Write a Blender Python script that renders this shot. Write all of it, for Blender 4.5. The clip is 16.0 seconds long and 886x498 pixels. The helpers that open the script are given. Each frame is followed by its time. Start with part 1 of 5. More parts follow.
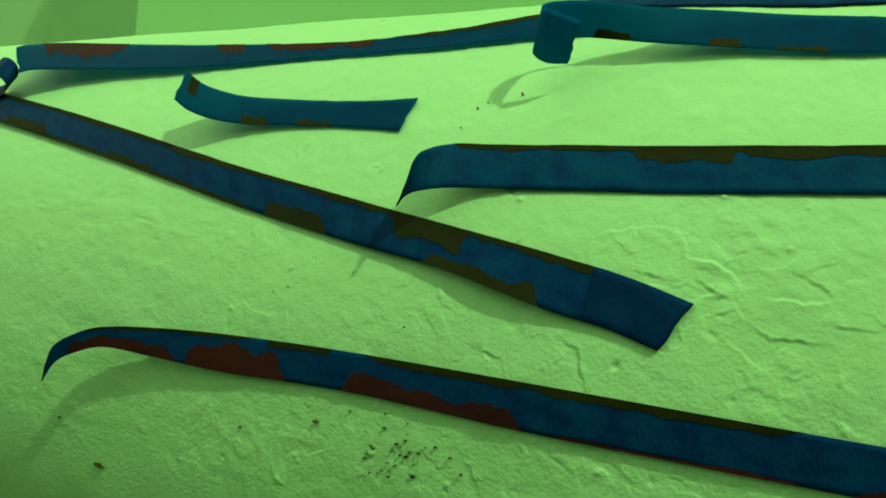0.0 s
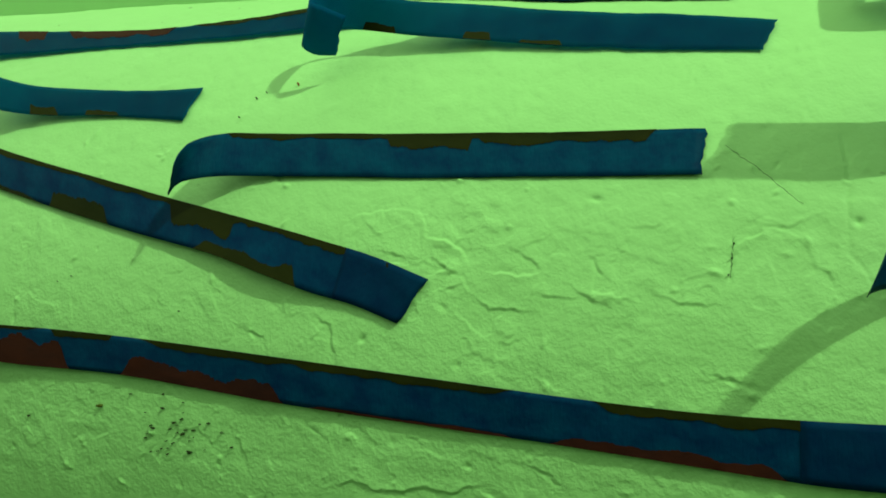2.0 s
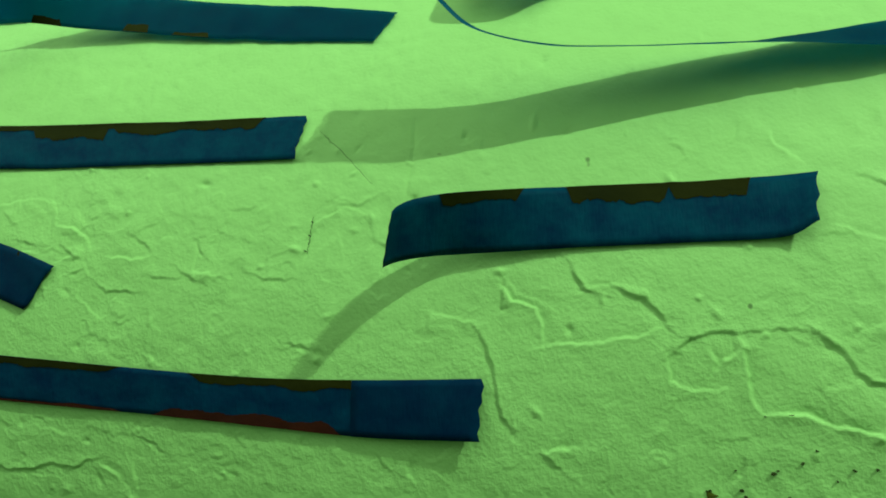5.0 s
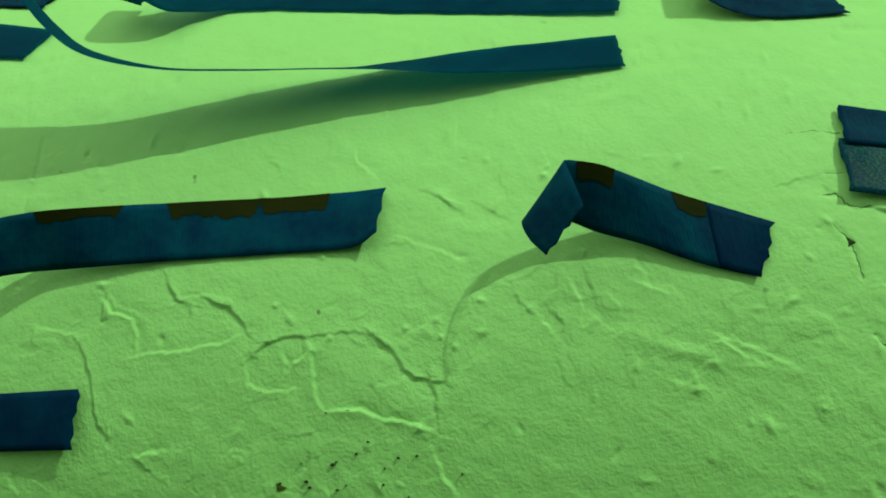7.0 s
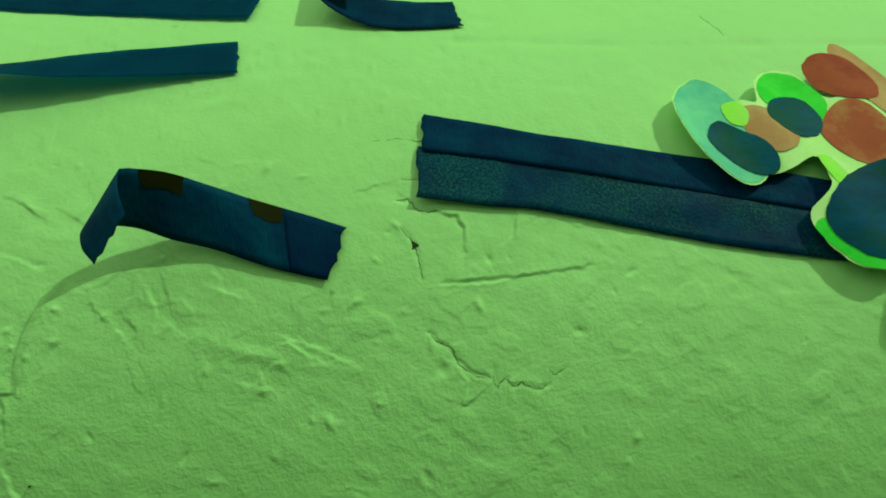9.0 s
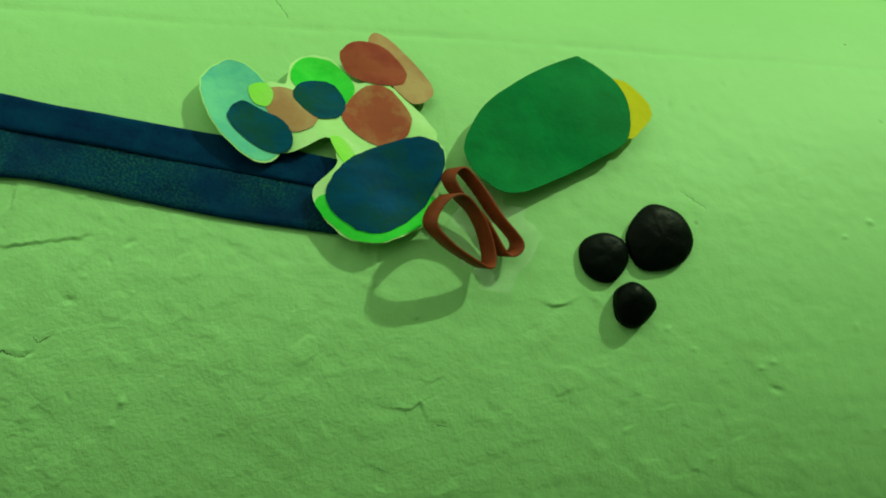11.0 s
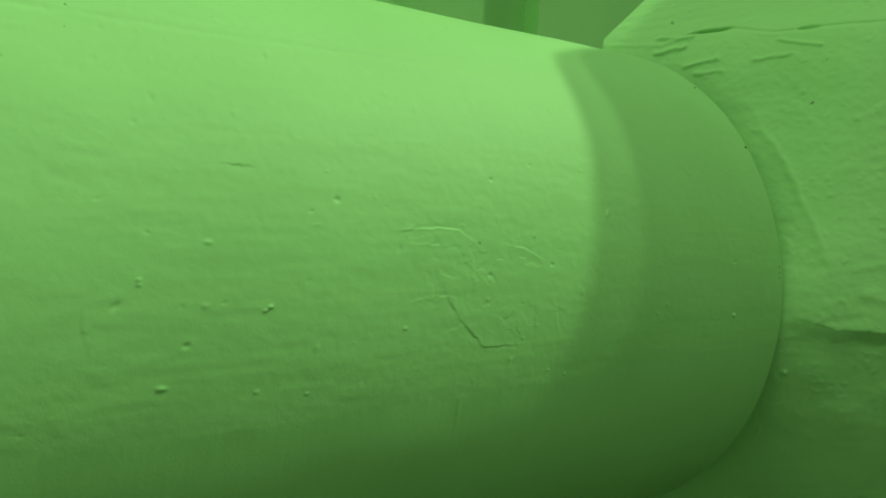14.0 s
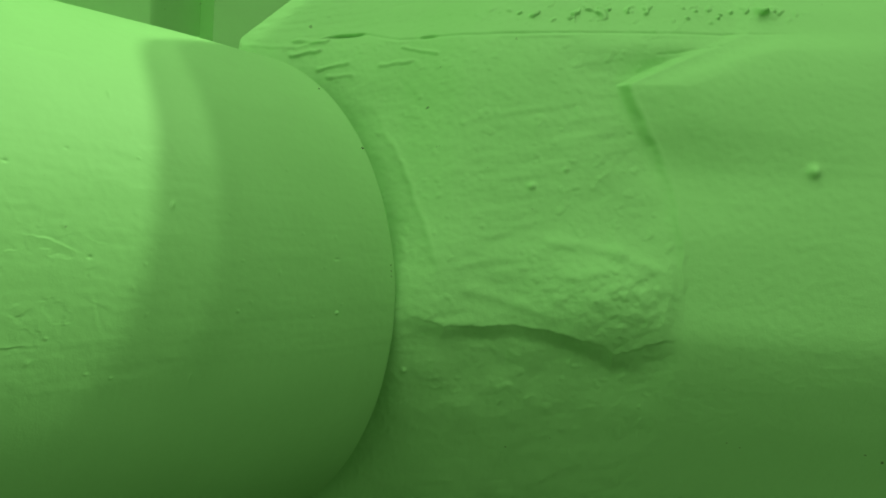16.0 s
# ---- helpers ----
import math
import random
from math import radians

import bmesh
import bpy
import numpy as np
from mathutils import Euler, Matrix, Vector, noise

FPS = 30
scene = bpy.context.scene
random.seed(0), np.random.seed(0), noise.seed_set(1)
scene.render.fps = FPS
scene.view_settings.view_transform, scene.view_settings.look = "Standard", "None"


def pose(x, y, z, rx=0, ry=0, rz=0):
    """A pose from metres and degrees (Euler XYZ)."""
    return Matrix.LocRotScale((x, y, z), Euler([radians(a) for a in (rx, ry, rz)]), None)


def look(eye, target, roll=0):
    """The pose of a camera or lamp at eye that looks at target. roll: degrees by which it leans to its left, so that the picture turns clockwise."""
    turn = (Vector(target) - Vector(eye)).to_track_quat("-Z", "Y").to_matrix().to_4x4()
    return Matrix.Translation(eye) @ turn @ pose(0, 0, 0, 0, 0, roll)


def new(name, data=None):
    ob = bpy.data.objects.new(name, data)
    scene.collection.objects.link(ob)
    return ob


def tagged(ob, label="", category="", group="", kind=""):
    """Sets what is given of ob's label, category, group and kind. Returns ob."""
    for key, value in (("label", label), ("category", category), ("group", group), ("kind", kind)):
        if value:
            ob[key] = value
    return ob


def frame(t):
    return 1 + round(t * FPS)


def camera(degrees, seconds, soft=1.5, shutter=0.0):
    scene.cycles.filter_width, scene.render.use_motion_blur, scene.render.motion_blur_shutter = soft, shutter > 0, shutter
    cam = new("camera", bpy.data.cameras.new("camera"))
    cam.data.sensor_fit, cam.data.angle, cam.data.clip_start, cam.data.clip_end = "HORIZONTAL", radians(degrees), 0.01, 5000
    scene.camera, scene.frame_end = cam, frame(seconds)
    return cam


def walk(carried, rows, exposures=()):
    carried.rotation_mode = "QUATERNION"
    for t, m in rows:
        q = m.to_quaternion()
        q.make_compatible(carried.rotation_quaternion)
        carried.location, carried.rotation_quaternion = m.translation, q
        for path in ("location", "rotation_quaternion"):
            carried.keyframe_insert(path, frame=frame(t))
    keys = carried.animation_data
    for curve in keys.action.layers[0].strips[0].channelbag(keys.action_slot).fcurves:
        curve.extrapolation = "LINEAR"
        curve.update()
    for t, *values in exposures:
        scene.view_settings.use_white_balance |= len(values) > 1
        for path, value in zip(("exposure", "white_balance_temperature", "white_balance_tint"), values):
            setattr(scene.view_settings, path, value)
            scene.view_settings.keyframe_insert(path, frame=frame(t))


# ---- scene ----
cam = camera(60.0, 16.0, soft=1.8)
PATH = [
    (0.0, pose(0.0000, -0.5546, 1.0895, 89.761, -4.899, 28.236)),
    (0.5, pose(0.0120, -0.5519, 1.0922, 89.663, -4.597, 26.787)),
    (1.0, pose(0.0311, -0.5536, 1.0904, 89.364, -4.184, 25.070)),
    (1.5, pose(0.0524, -0.5521, 1.0928, 88.879, -3.594, 23.213)),
    (2.0, pose(0.0668, -0.5483, 1.0971, 88.451, -3.143, 21.254)),
    (2.5, pose(0.0808, -0.5505, 1.0963, 88.155, -2.842, 19.180)),
    (3.0, pose(0.0967, -0.5492, 1.0974, 87.548, -2.372, 17.823)),
    (3.2, pose(0.1021, -0.5479, 1.0980, 87.412, -2.285, 17.229)),
    (5.3, pose(0.2144, -0.5291, 1.1031, 87.290, -1.133, 14.704)),
    (5.5, pose(0.2271, -0.5302, 1.1035, 87.437, -1.137, 14.039)),
    (6.0, pose(0.2565, -0.5304, 1.1049, 87.584, -0.980, 12.045)),
    (6.5, pose(0.2786, -0.5280, 1.1065, 87.680, -0.815, 9.711)),
    (7.0, pose(0.3073, -0.5273, 1.1084, 87.649, -0.575, 7.241)),
    (7.5, pose(0.3282, -0.5262, 1.1116, 87.656, -0.395, 4.931)),
    (8.0, pose(0.3548, -0.5275, 1.1113, 87.473, -0.185, 2.637)),
    (8.5, pose(0.3822, -0.5283, 1.1119, 87.351, -0.027, 0.412)),
    (8.7, pose(0.3952, -0.5274, 1.1142, 87.224, -0.005, -0.418)),
    (10.8, pose(0.5353, -0.5523, 1.1144, 86.083, -1.249, -10.550)),
    (11.0, pose(0.5468, -0.5577, 1.1159, 85.356, -1.433, -11.991)),
    (11.5, pose(0.5801, -0.5688, 1.1128, 85.027, -1.892, -14.910)),
    (12.0, pose(0.6171, -0.5843, 1.1129, 84.326, -2.358, -18.354)),
    (12.5, pose(0.6572, -0.6064, 1.1141, 82.766, -3.105, -22.514)),
    (13.0, pose(0.7025, -0.6214, 1.1125, 82.911, -3.711, -26.843)),
    (13.5, pose(0.7493, -0.6358, 1.1085, 84.006, -3.494, -31.271)),
    (14.0, pose(0.7997, -0.6551, 1.1022, 85.291, -3.007, -36.032)),
    (14.5, pose(0.8391, -0.6801, 1.0984, 87.124, -3.499, -40.513)),
    (15.0, pose(0.8781, -0.7152, 1.0922, 87.421, -3.567, -45.016)),
    (15.5, pose(0.9072, -0.7313, 1.0873, 87.692, -3.441, -48.659)),
    (16.0, pose(0.9291, -0.7431, 1.0830, 88.287, -3.162, -52.639)),
]
walk(cam, PATH, exposures=[(0, 0.06), (3, 0.04), (5.5, -0.03), (7, -0.10), (8.5, -0.20), (11, -0.30), (12.5, -0.36), (13.2, -0.35), (14.5, -0.33), (15.2, -0.25), (16, -0.10)])

# ---- light: one strong lamp far off to the upper right, soft neutral daylight all round ----
LIGHT = Vector((0.58, -0.23, 0.78)).normalized()
LIGHT_2 = Vector((0.561, -0.243, 0.792)).normalized()
world = bpy.data.worlds.new("world")
scene.world = world
world.use_nodes = True
wt = world.node_tree
bg = wt.nodes["Background"]
bg.inputs[1].default_value = 1.28
# daylight from overhead: bright above, dim towards and under the horizon
direction = wt.nodes.new("ShaderNodeTexCoord").outputs["Generated"]
parts = wt.nodes.new("ShaderNodeSeparateXYZ")
wt.links.new(direction, parts.inputs[0])
rise = wt.nodes.new("ShaderNodeMapRange")
rise.interpolation_type = "SMOOTHSTEP"
rise.inputs[1].default_value, rise.inputs[2].default_value = 0.14, 0.96
# lean the bright part towards -x, added fill that brightens the joint
tilt = wt.nodes.new("ShaderNodeMath")
tilt.operation = "MULTIPLY_ADD"
tilt.inputs[1].default_value = -0.50
wt.links.new(parts.outputs[0], tilt.inputs[0])
wt.links.new(parts.outputs[2], tilt.inputs[2])
wt.links.new(tilt.outputs[0], rise.inputs[0])
sky = wt.nodes.new("ShaderNodeMix")
sky.data_type = "RGBA"
sky.inputs[6].default_value, sky.inputs[7].default_value = (0.012, 0.017, 0.009, 1), (0.72, 1.0, 0.56, 1)
wt.links.new(rise.outputs[0], sky.inputs[0])
wt.links.new(sky.outputs[2], bg.inputs[0])
sun = new("sun", bpy.data.lights.new("sun", "SUN"))
sun.data.energy, sun.data.angle, sun.data.color = 1.68, radians(0.6), (0.72, 1.0, 0.56)
sun.matrix_world = look(LIGHT * 4, (0, 0, 0))
# a weaker second lamp of the same room, beside the first
lamp = new("second_lamp", bpy.data.lights.new("second_lamp", "SUN"))
lamp.data.energy, lamp.data.angle, lamp.data.color = 0.60, radians(0.6), (0.72, 1.0, 0.56)
lamp.matrix_world = look(LIGHT_2 * 4, (0, 0, 0))

# ---- materials ----
def material(name, rough=0.6, metal=0.0):
    m = bpy.data.materials.new(name)
    m.use_nodes = True
    nt = m.node_tree
    b = nt.nodes["Principled BSDF"]
    b.inputs["Roughness"].default_value, b.inputs["Metallic"].default_value = rough, metal
    return m, nt, b


def node(nt, kind, **values):
    n = nt.nodes.new(kind)
    for key, v in values.items():
        n.inputs[key.replace("_", " ")].default_value = v
    return n


def grain(nt, where, scale, detail=4.0, rough=0.55):
    n = node(nt, "ShaderNodeTexNoise", Scale=scale, Detail=detail, Roughness=rough)
    nt.links.new(where, n.inputs["Vector"])
    return n.outputs["Fac"]


def ramp(nt, fac, lo, hi):
    n = nt.nodes.new("ShaderNodeMapRange")
    n.inputs[1].default_value, n.inputs[2].default_value = lo, hi
    n.clamp = True
    nt.links.new(fac, n.inputs[0])
    return n.outputs[0]


def blend(nt, fac, a, b):
    n = nt.nodes.new("ShaderNodeMix")
    n.data_type = "RGBA"
    nt.links.new(fac, n.inputs[0])
    for sock, v in ((n.inputs[6], a), (n.inputs[7], b)):
        if isinstance(v, tuple):
            sock.default_value = (*v, 1)
        else:
            nt.links.new(v, sock)
    return n.outputs[2]


def maths(nt, op, a, b):
    n = nt.nodes.new("ShaderNodeMath")
    n.operation = op
    for sock, v in zip(n.inputs, (a, b)):
        if isinstance(v, (int, float)):
            sock.default_value = v
        else:
            nt.links.new(v, sock)
    return n.outputs[0]


def bumped(nt, b, height, strength, distance):
    n = node(nt, "ShaderNodeBump", Strength=strength, Distance=distance)
    nt.links.new(height, n.inputs["Height"])
    nt.links.new(n.outputs[0], b.inputs["Normal"])


def wall_paint(name, base, dark, rough=0.62, pebble=1.0):
    m, nt, b = material(name, rough)
    where = nt.nodes.new("ShaderNodeTexCoord").outputs["Object"]
    patchy = ramp(nt, grain(nt, where, 7.0, 5), 0.35, 0.7)
    fine = ramp(nt, grain(nt, where, 160.0, 3), 0.3, 0.75)
    c = blend(nt, maths(nt, "MULTIPLY", patchy, 0.5), base, dark)
    c = blend(nt, maths(nt, "MULTIPLY", fine, 0.22), c, dark)
    # sparse dirt specks
    speck = ramp(nt, grain(nt, where, 95.0, 2), 0.735, 0.76)
    zone = ramp(nt, grain(nt, where, 5.0, 2), 0.55, 0.66)
    c = blend(nt, maths(nt, "MULTIPLY", maths(nt, "MULTIPLY", speck, zone), 0.75), c, (0.03, 0.06, 0.02))
    nt.links.new(c, b.inputs["Base Color"])
    h = maths(nt, "ADD", maths(nt, "MULTIPLY", grain(nt, where, 620.0, 3), 0.8), maths(nt, "MULTIPLY", grain(nt, where, 220.0, 3), 0.8))
    spread = nt.nodes.new("ShaderNodeSeparateXYZ")
    nt.links.new(where, spread.inputs[0])
    # the coat is coarser where it has flaked and brushed out smoother towards the joint
    coarse = maths(nt, "SUBTRACT", 1.0, maths(nt, "MULTIPLY", ramp(nt, spread.outputs[0], 0.40, 0.85), 0.82))
    # and sandier low on its front than above
    sandy = maths(nt, "ADD", 0.60, maths(nt, "MULTIPLY", ramp(nt, maths(nt, "ADD", spread.outputs[2], maths(nt, "MULTIPLY", grain(nt, where, 9.0, 2), 0.09)), 1.155, 1.085), 0.75))
    bumped(nt, b, maths(nt, "MULTIPLY", h, maths(nt, "MULTIPLY", coarse, sandy)), 0.25 * pebble, 0.0018)
    b.inputs["Specular IOR Level"].default_value = 0.35
    return m


GREEN = wall_paint("green_wall_paint", (0.355, 0.70, 0.28), (0.30, 0.60, 0.23))
ROUGH_GREEN = wall_paint("rough_green_plaster", (0.365, 0.71, 0.29), (0.32, 0.64, 0.25), 0.7, 3.2)
FLOOR_GREEN = wall_paint("green_floor_paint", (0.05, 0.09, 0.03), (0.035, 0.065, 0.02))


def tape_material(name, sheen=0.0, seed=0.0, skylit=False, fresh=False, light=False):
    """Blue crepe tape with pale mottling; sheen paints grainy glints into the colour."""
    m, nt, b = material(name, 0.55)
    uv = nt.nodes.new("ShaderNodeTexCoord").outputs["UV"]
    mp = nt.nodes.new("ShaderNodeMapping")
    mp.inputs["Location"].default_value = (seed, seed * 0.3, 0)
    mp.inputs["Scale"].default_value = (1, 0.024, 1)
    nt.links.new(uv, mp.inputs[0])
    where = mp.outputs[0]
    mottled = maths(nt, "ADD", maths(nt, "MULTIPLY", ramp(nt, grain(nt, where, 75.0, 4, 0.6), 0.34, 0.70), 0.7), maths(nt, "MULTIPLY", ramp(nt, grain(nt, where, 380.0, 3, 0.6), 0.35, 0.68), 0.3))
    # upper strips: the sky's light is worked into a paler, greener blue
    deep, pale = ((0.0001, 0.034, 0.105), (0.0010, 0.085, 0.175)) if skylit else ((0.0001, 0.015, 0.073), (0.0002, 0.050, 0.134))
    # lit copy: brighter blue makes up for strips that lie in shade
    if light:
        deep, pale = (0.0001, 0.023, 0.088), (0.0005, 0.068, 0.152)
    if fresh:
        deep, pale = (0.0001, 0.014, 0.068), (0.0001, 0.034, 0.102)
    c = blend(nt, mottled, deep, pale)
    if sheen:
        # pale grains put the lamp's glossy reflection into the base colour
        glint = maths(nt, "MULTIPLY", ramp(nt, grain(nt, where, 900.0, 3, 0.7), 0.46, 0.62), ramp(nt, grain(nt, where, 34.0, 3, 0.6), 0.34, 0.60))
        c = blend(nt, maths(nt, "MULTIPLY", glint, sheen), c, (0.016, 0.130, 0.098))
    nt.links.new(c, b.inputs["Base Color"])
    crepe = nt.nodes.new("ShaderNodeMapping")
    crepe.inputs["Scale"].default_value = (1, 0.024 if sheen else 0.005, 1)
    nt.links.new(uv, crepe.inputs[0])
    h = maths(nt, "ADD", grain(nt, crepe.outputs[0], 900.0, 3), maths(nt, "MULTIPLY", grain(nt, where, 150.0, 3), 0.8))
    bumped(nt, b, h, 0.22 if sheen else 0.4, 0.0008)
    b.inputs["Specular IOR Level"].default_value = 0.05 if sheen else 0.03
    if sheen:
        b.inputs["Roughness"].default_value = 0.42
    # thin enough to let some blue light through
    glow = nt.nodes.new("ShaderNodeBsdfTranslucent")
    glow.inputs["Color"].default_value = (0.02, 0.42, 0.74, 1) if skylit else (0.002, 0.16, 0.36, 1)
    both = nt.nodes.new("ShaderNodeMixShader")
    both.inputs[0].default_value = 0.55 if skylit else 0.16
    nt.links.new(b.outputs[0], both.inputs[1])
    nt.links.new(glow.outputs[0], both.inputs[2])
    nt.links.new(both.outputs[0], nt.nodes["Material Output"].inputs["Surface"])
    return m


TAPE = tape_material("blue_tape", seed=3.1)
TAPE_LIT = tape_material("blue_tape_lit", seed=4.7, light=True)
TAPE_END = tape_material("blue_tape_fresh", seed=8.4, fresh=True)
TAPE_SKYLIT = tape_material("blue_tape_skylit", seed=5.2, skylit=True)
TAPE_SHEEN = tape_material("blue_tape_sheen", sheen=0.90, seed=6.0)


def paper_material(name, base, dark, rough=0.75, streak=60.0, spec=0.12, wash=None):
    m, nt, b = material(name, rough)
    where = nt.nodes.new("ShaderNodeTexCoord").outputs["Object"]
    mp = nt.nodes.new("ShaderNodeMapping")
    mp.inputs["Rotation"].default_value = (0, 0.6, 0.5)
    mp.inputs["Scale"].default_value = (0.35, 1.0, 1.0)
    nt.links.new(where, mp.inputs[0])
    a = ramp(nt, grain(nt, mp.outputs[0], streak, 5, 0.65), 0.32, 0.7)
    c = blend(nt, a, base, dark)
    if wash:  # a second colour brushed in, in broad uneven strokes
        broad = ramp(nt, grain(nt, where, 62.0, 4, 0.6), 0.42, 0.62)
        c = blend(nt, maths(nt, "MULTIPLY", broad, 0.85), c, wash)
    nt.links.new(c, b.inputs["Base Color"])
    bumped(nt, b, maths(nt, "ADD", grain(nt, where, 350.0, 3), maths(nt, "MULTIPLY", grain(nt, mp.outputs[0], 130.0, 3), 0.7)), 0.3, 0.0006)
    b.inputs["Specular IOR Level"].default_value = spec
    return m


OLIVE = paper_material("olive_paint_residue", (0.019, 0.021, 0.003), (0.011, 0.014, 0.003), 0.7, 60, 0.05)
RUST = paper_material("rusty_paint_residue", (0.046, 0.010, 0.006), (0.022, 0.007, 0.008), 0.7, 60, 0.05)
WHITE = paper_material("pale_paper", (0.54, 0.86, 0.36), (0.48, 0.80, 0.30), wash=(0.60, 0.88, 0.44))
TEAL = paper_material("teal_gouache", (0.10, 0.50, 0.42), (0.15, 0.58, 0.44), streak=30, wash=(0.20, 0.68, 0.44))
BLUE = paper_material("dark_blue_gouache", (0.0008, 0.034, 0.080), (0.001, 0.072, 0.190), 0.5, 70, 0.03, (0.006, 0.064, 0.050))
BLUE_DEEP = paper_material("slate_blue_gouache", (0.001, 0.045, 0.095), (0.003, 0.100, 0.200), 0.5, 90, 0.03, (0.008, 0.078, 0.055))
BRIGHT = paper_material("bright_green_gouache", (0.02, 0.56, 0.03), (0.04, 0.66, 0.06), wash=(0.07, 0.72, 0.07))
LIME = paper_material("lime_gouache", (0.26, 0.86, 0.07), (0.36, 0.88, 0.10), wash=(0.40, 0.80, 0.18))
RED = paper_material("brick_red_gouache", (0.36, 0.052, 0.036), (0.27, 0.042, 0.03), wash=(0.40, 0.085, 0.045))
ROSE = paper_material("dusty_red_gouache", (0.46, 0.105, 0.055), (0.38, 0.080, 0.045), streak=40, wash=(0.48, 0.23, 0.10))
TAN = paper_material("tan_gouache", (0.52, 0.26, 0.13), (0.46, 0.22, 0.11), wash=(0.54, 0.34, 0.17))
LEAF = paper_material("deep_green_gouache", (0.001, 0.180, 0.048), (0.002, 0.145, 0.036), 0.6, 55, 0.04, (0.002, 0.215, 0.055))
YELLOW = paper_material("yellow_gouache", (0.72, 0.62, 0.012), (0.62, 0.54, 0.01))
ORANGE = paper_material("orange_rubber", (0.27, 0.050, 0.017), (0.16, 0.030, 0.012), 0.5, 90)
BLACK = paper_material("black_putty", (0.0006, 0.0016, 0.0013), (0.0016, 0.0040, 0.0034), 0.42, 90, 0.07)
DARK_SPECK = paper_material("dark_chip", (0.02, 0.035, 0.012), (0.04, 0.06, 0.02))
CRACK_LINE = paper_material("crack_line", (0.035, 0.080, 0.028), (0.075, 0.15, 0.055))
OCHRE = paper_material("ochre_chip", (0.10, 0.12, 0.02), (0.07, 0.09, 0.015))
RED_SPECK = paper_material("red_chip", (0.5, 0.05, 0.02), (0.4, 0.04, 0.02))

PLASTIC, _nt, _b = material("clear_plastic", 0.06)
_b.inputs["Base Color"].default_value = (0.9, 0.95, 0.9, 1)
_b.inputs["Alpha"].default_value = 0.07
_b.inputs["Specular IOR Level"].default_value = 0.9

# ---- the pipe's surface: x along the axis, th degrees round it from the front, h millimetres off it ----
R = 0.2671
AXIS_Z = 1.0
END_X = 1.486


def on_pipe(x, th, h=0.0):
    a, r = radians(th), R + h / 1000
    return Vector((x, -r * math.cos(a), AXIS_Z + r * math.sin(a)))


def value_noise(u, v, seed):
    """Smooth noise from -1 to 1 over arrays."""
    rng = np.random.RandomState(seed)
    table = rng.uniform(-1, 1, (256, 256))
    i, j = np.floor(u).astype(int), np.floor(v).astype(int)
    fu, fv = u - i, v - j
    fu, fv = fu * fu * (3 - 2 * fu), fv * fv * (3 - 2 * fv)
    i, j, i1, j1 = i % 256, j % 256, (i + 1) % 256, (j + 1) % 256
    return (table[i, j] * (1 - fu) * (1 - fv) + table[i1, j] * fu * (1 - fv) + table[i, j1] * (1 - fu) * fv + table[i1, j1] * fu * fv)


def turned_noise(u, v, scale, seed, stretch=1.0):
    """Noise with features of about scale metres; stretch lengthens them along u."""
    c, s = math.cos(seed * 1.3), math.sin(seed * 1.3)
    if stretch != 1.0:
        c, s = 1.0, 0.0
    return value_noise((u * c - v * s) / (scale * stretch) + seed * 7.3, (u * s + v * c) / scale + seed * 3.9, seed)


def smooth(x, lo, hi):
    t = np.clip((x - lo) / (hi - lo), 0, 1)
    return t * t * (3 - 2 * t)


def add_ridge(height, u, v, points, width, rise, seed, step=0.0):
    """A wandering raised line through the points, as a paint edge that has lifted; step raises one side of it."""
    pts = np.array(points, float)
    m = 0.02
    near = (u > pts[:, 0].min() - m) & (u < pts[:, 0].max() + m) & (v > pts[:, 1].min() - m) & (v < pts[:, 1].max() + m)
    if not near.any():
        return
    uu = u[near] + 0.0005 * turned_noise(u[near], v[near], 0.006, seed) + 0.0006 * turned_noise(u[near], v[near], 0.0022, seed + 4)
    vv = v[near] + 0.0005 * turned_noise(u[near], v[near], 0.006, seed + 1) + 0.0006 * turned_noise(u[near], v[near], 0.0022, seed + 5)
    best = np.full(uu.shape, 1.0)
    side = np.zeros(uu.shape)
    for a, b in zip(pts[:-1], pts[1:]):
        d = b - a
        t = np.clip(((uu - a[0]) * d[0] + (vv - a[1]) * d[1]) / (d @ d), 0, 1)
        du, dv = uu - a[0] - t * d[0], vv - a[1] - t * d[1]
        e = np.hypot(du, dv)
        closer = e < best
        best = np.where(closer, e, best)
        side = np.where(closer, np.sign(d[0] * dv - d[1] * du), side)
    bump = rise * np.exp(-(best / width) ** 2) * (0.75 + 0.5 * turned_noise(uu, vv, 0.012, seed + 2))
    if step:  # uneven along its length and dying out at its ends
        ends = np.minimum(np.hypot(uu - pts[0, 0], vv - pts[0, 1]), np.hypot(uu - pts[-1, 0], vv - pts[-1, 1]))
        bump += step * np.tanh(side * best / 0.00028) * np.exp(-best / 0.0024) * (0.8 + 0.5 * turned_noise(uu, vv, 0.009, seed + 3)) * (0.35 + 0.65 * smooth(ends, 0.0, 0.004))
    height[near] += bump


EDGES, CRACKS, NUBS = [], [], []


def paint_edge(jump, points):
    """The edge of a coat through (x, th) points; jump: millimetres by which its left side stands higher."""
    EDGES.append((0.00100 * jump, [(x, radians(th) * R) for x, th in points]))


def crack(depth, points):
    CRACKS.append((-0.0006 * depth, [(x, radians(th) * R) for x, th in points]))


def nub(x, th, radius, rise):
    """A lump, or a pit where rise is negative; both in millimetres."""
    NUBS.append((x, radians(th) * R, radius / 1000, rise / 1000))


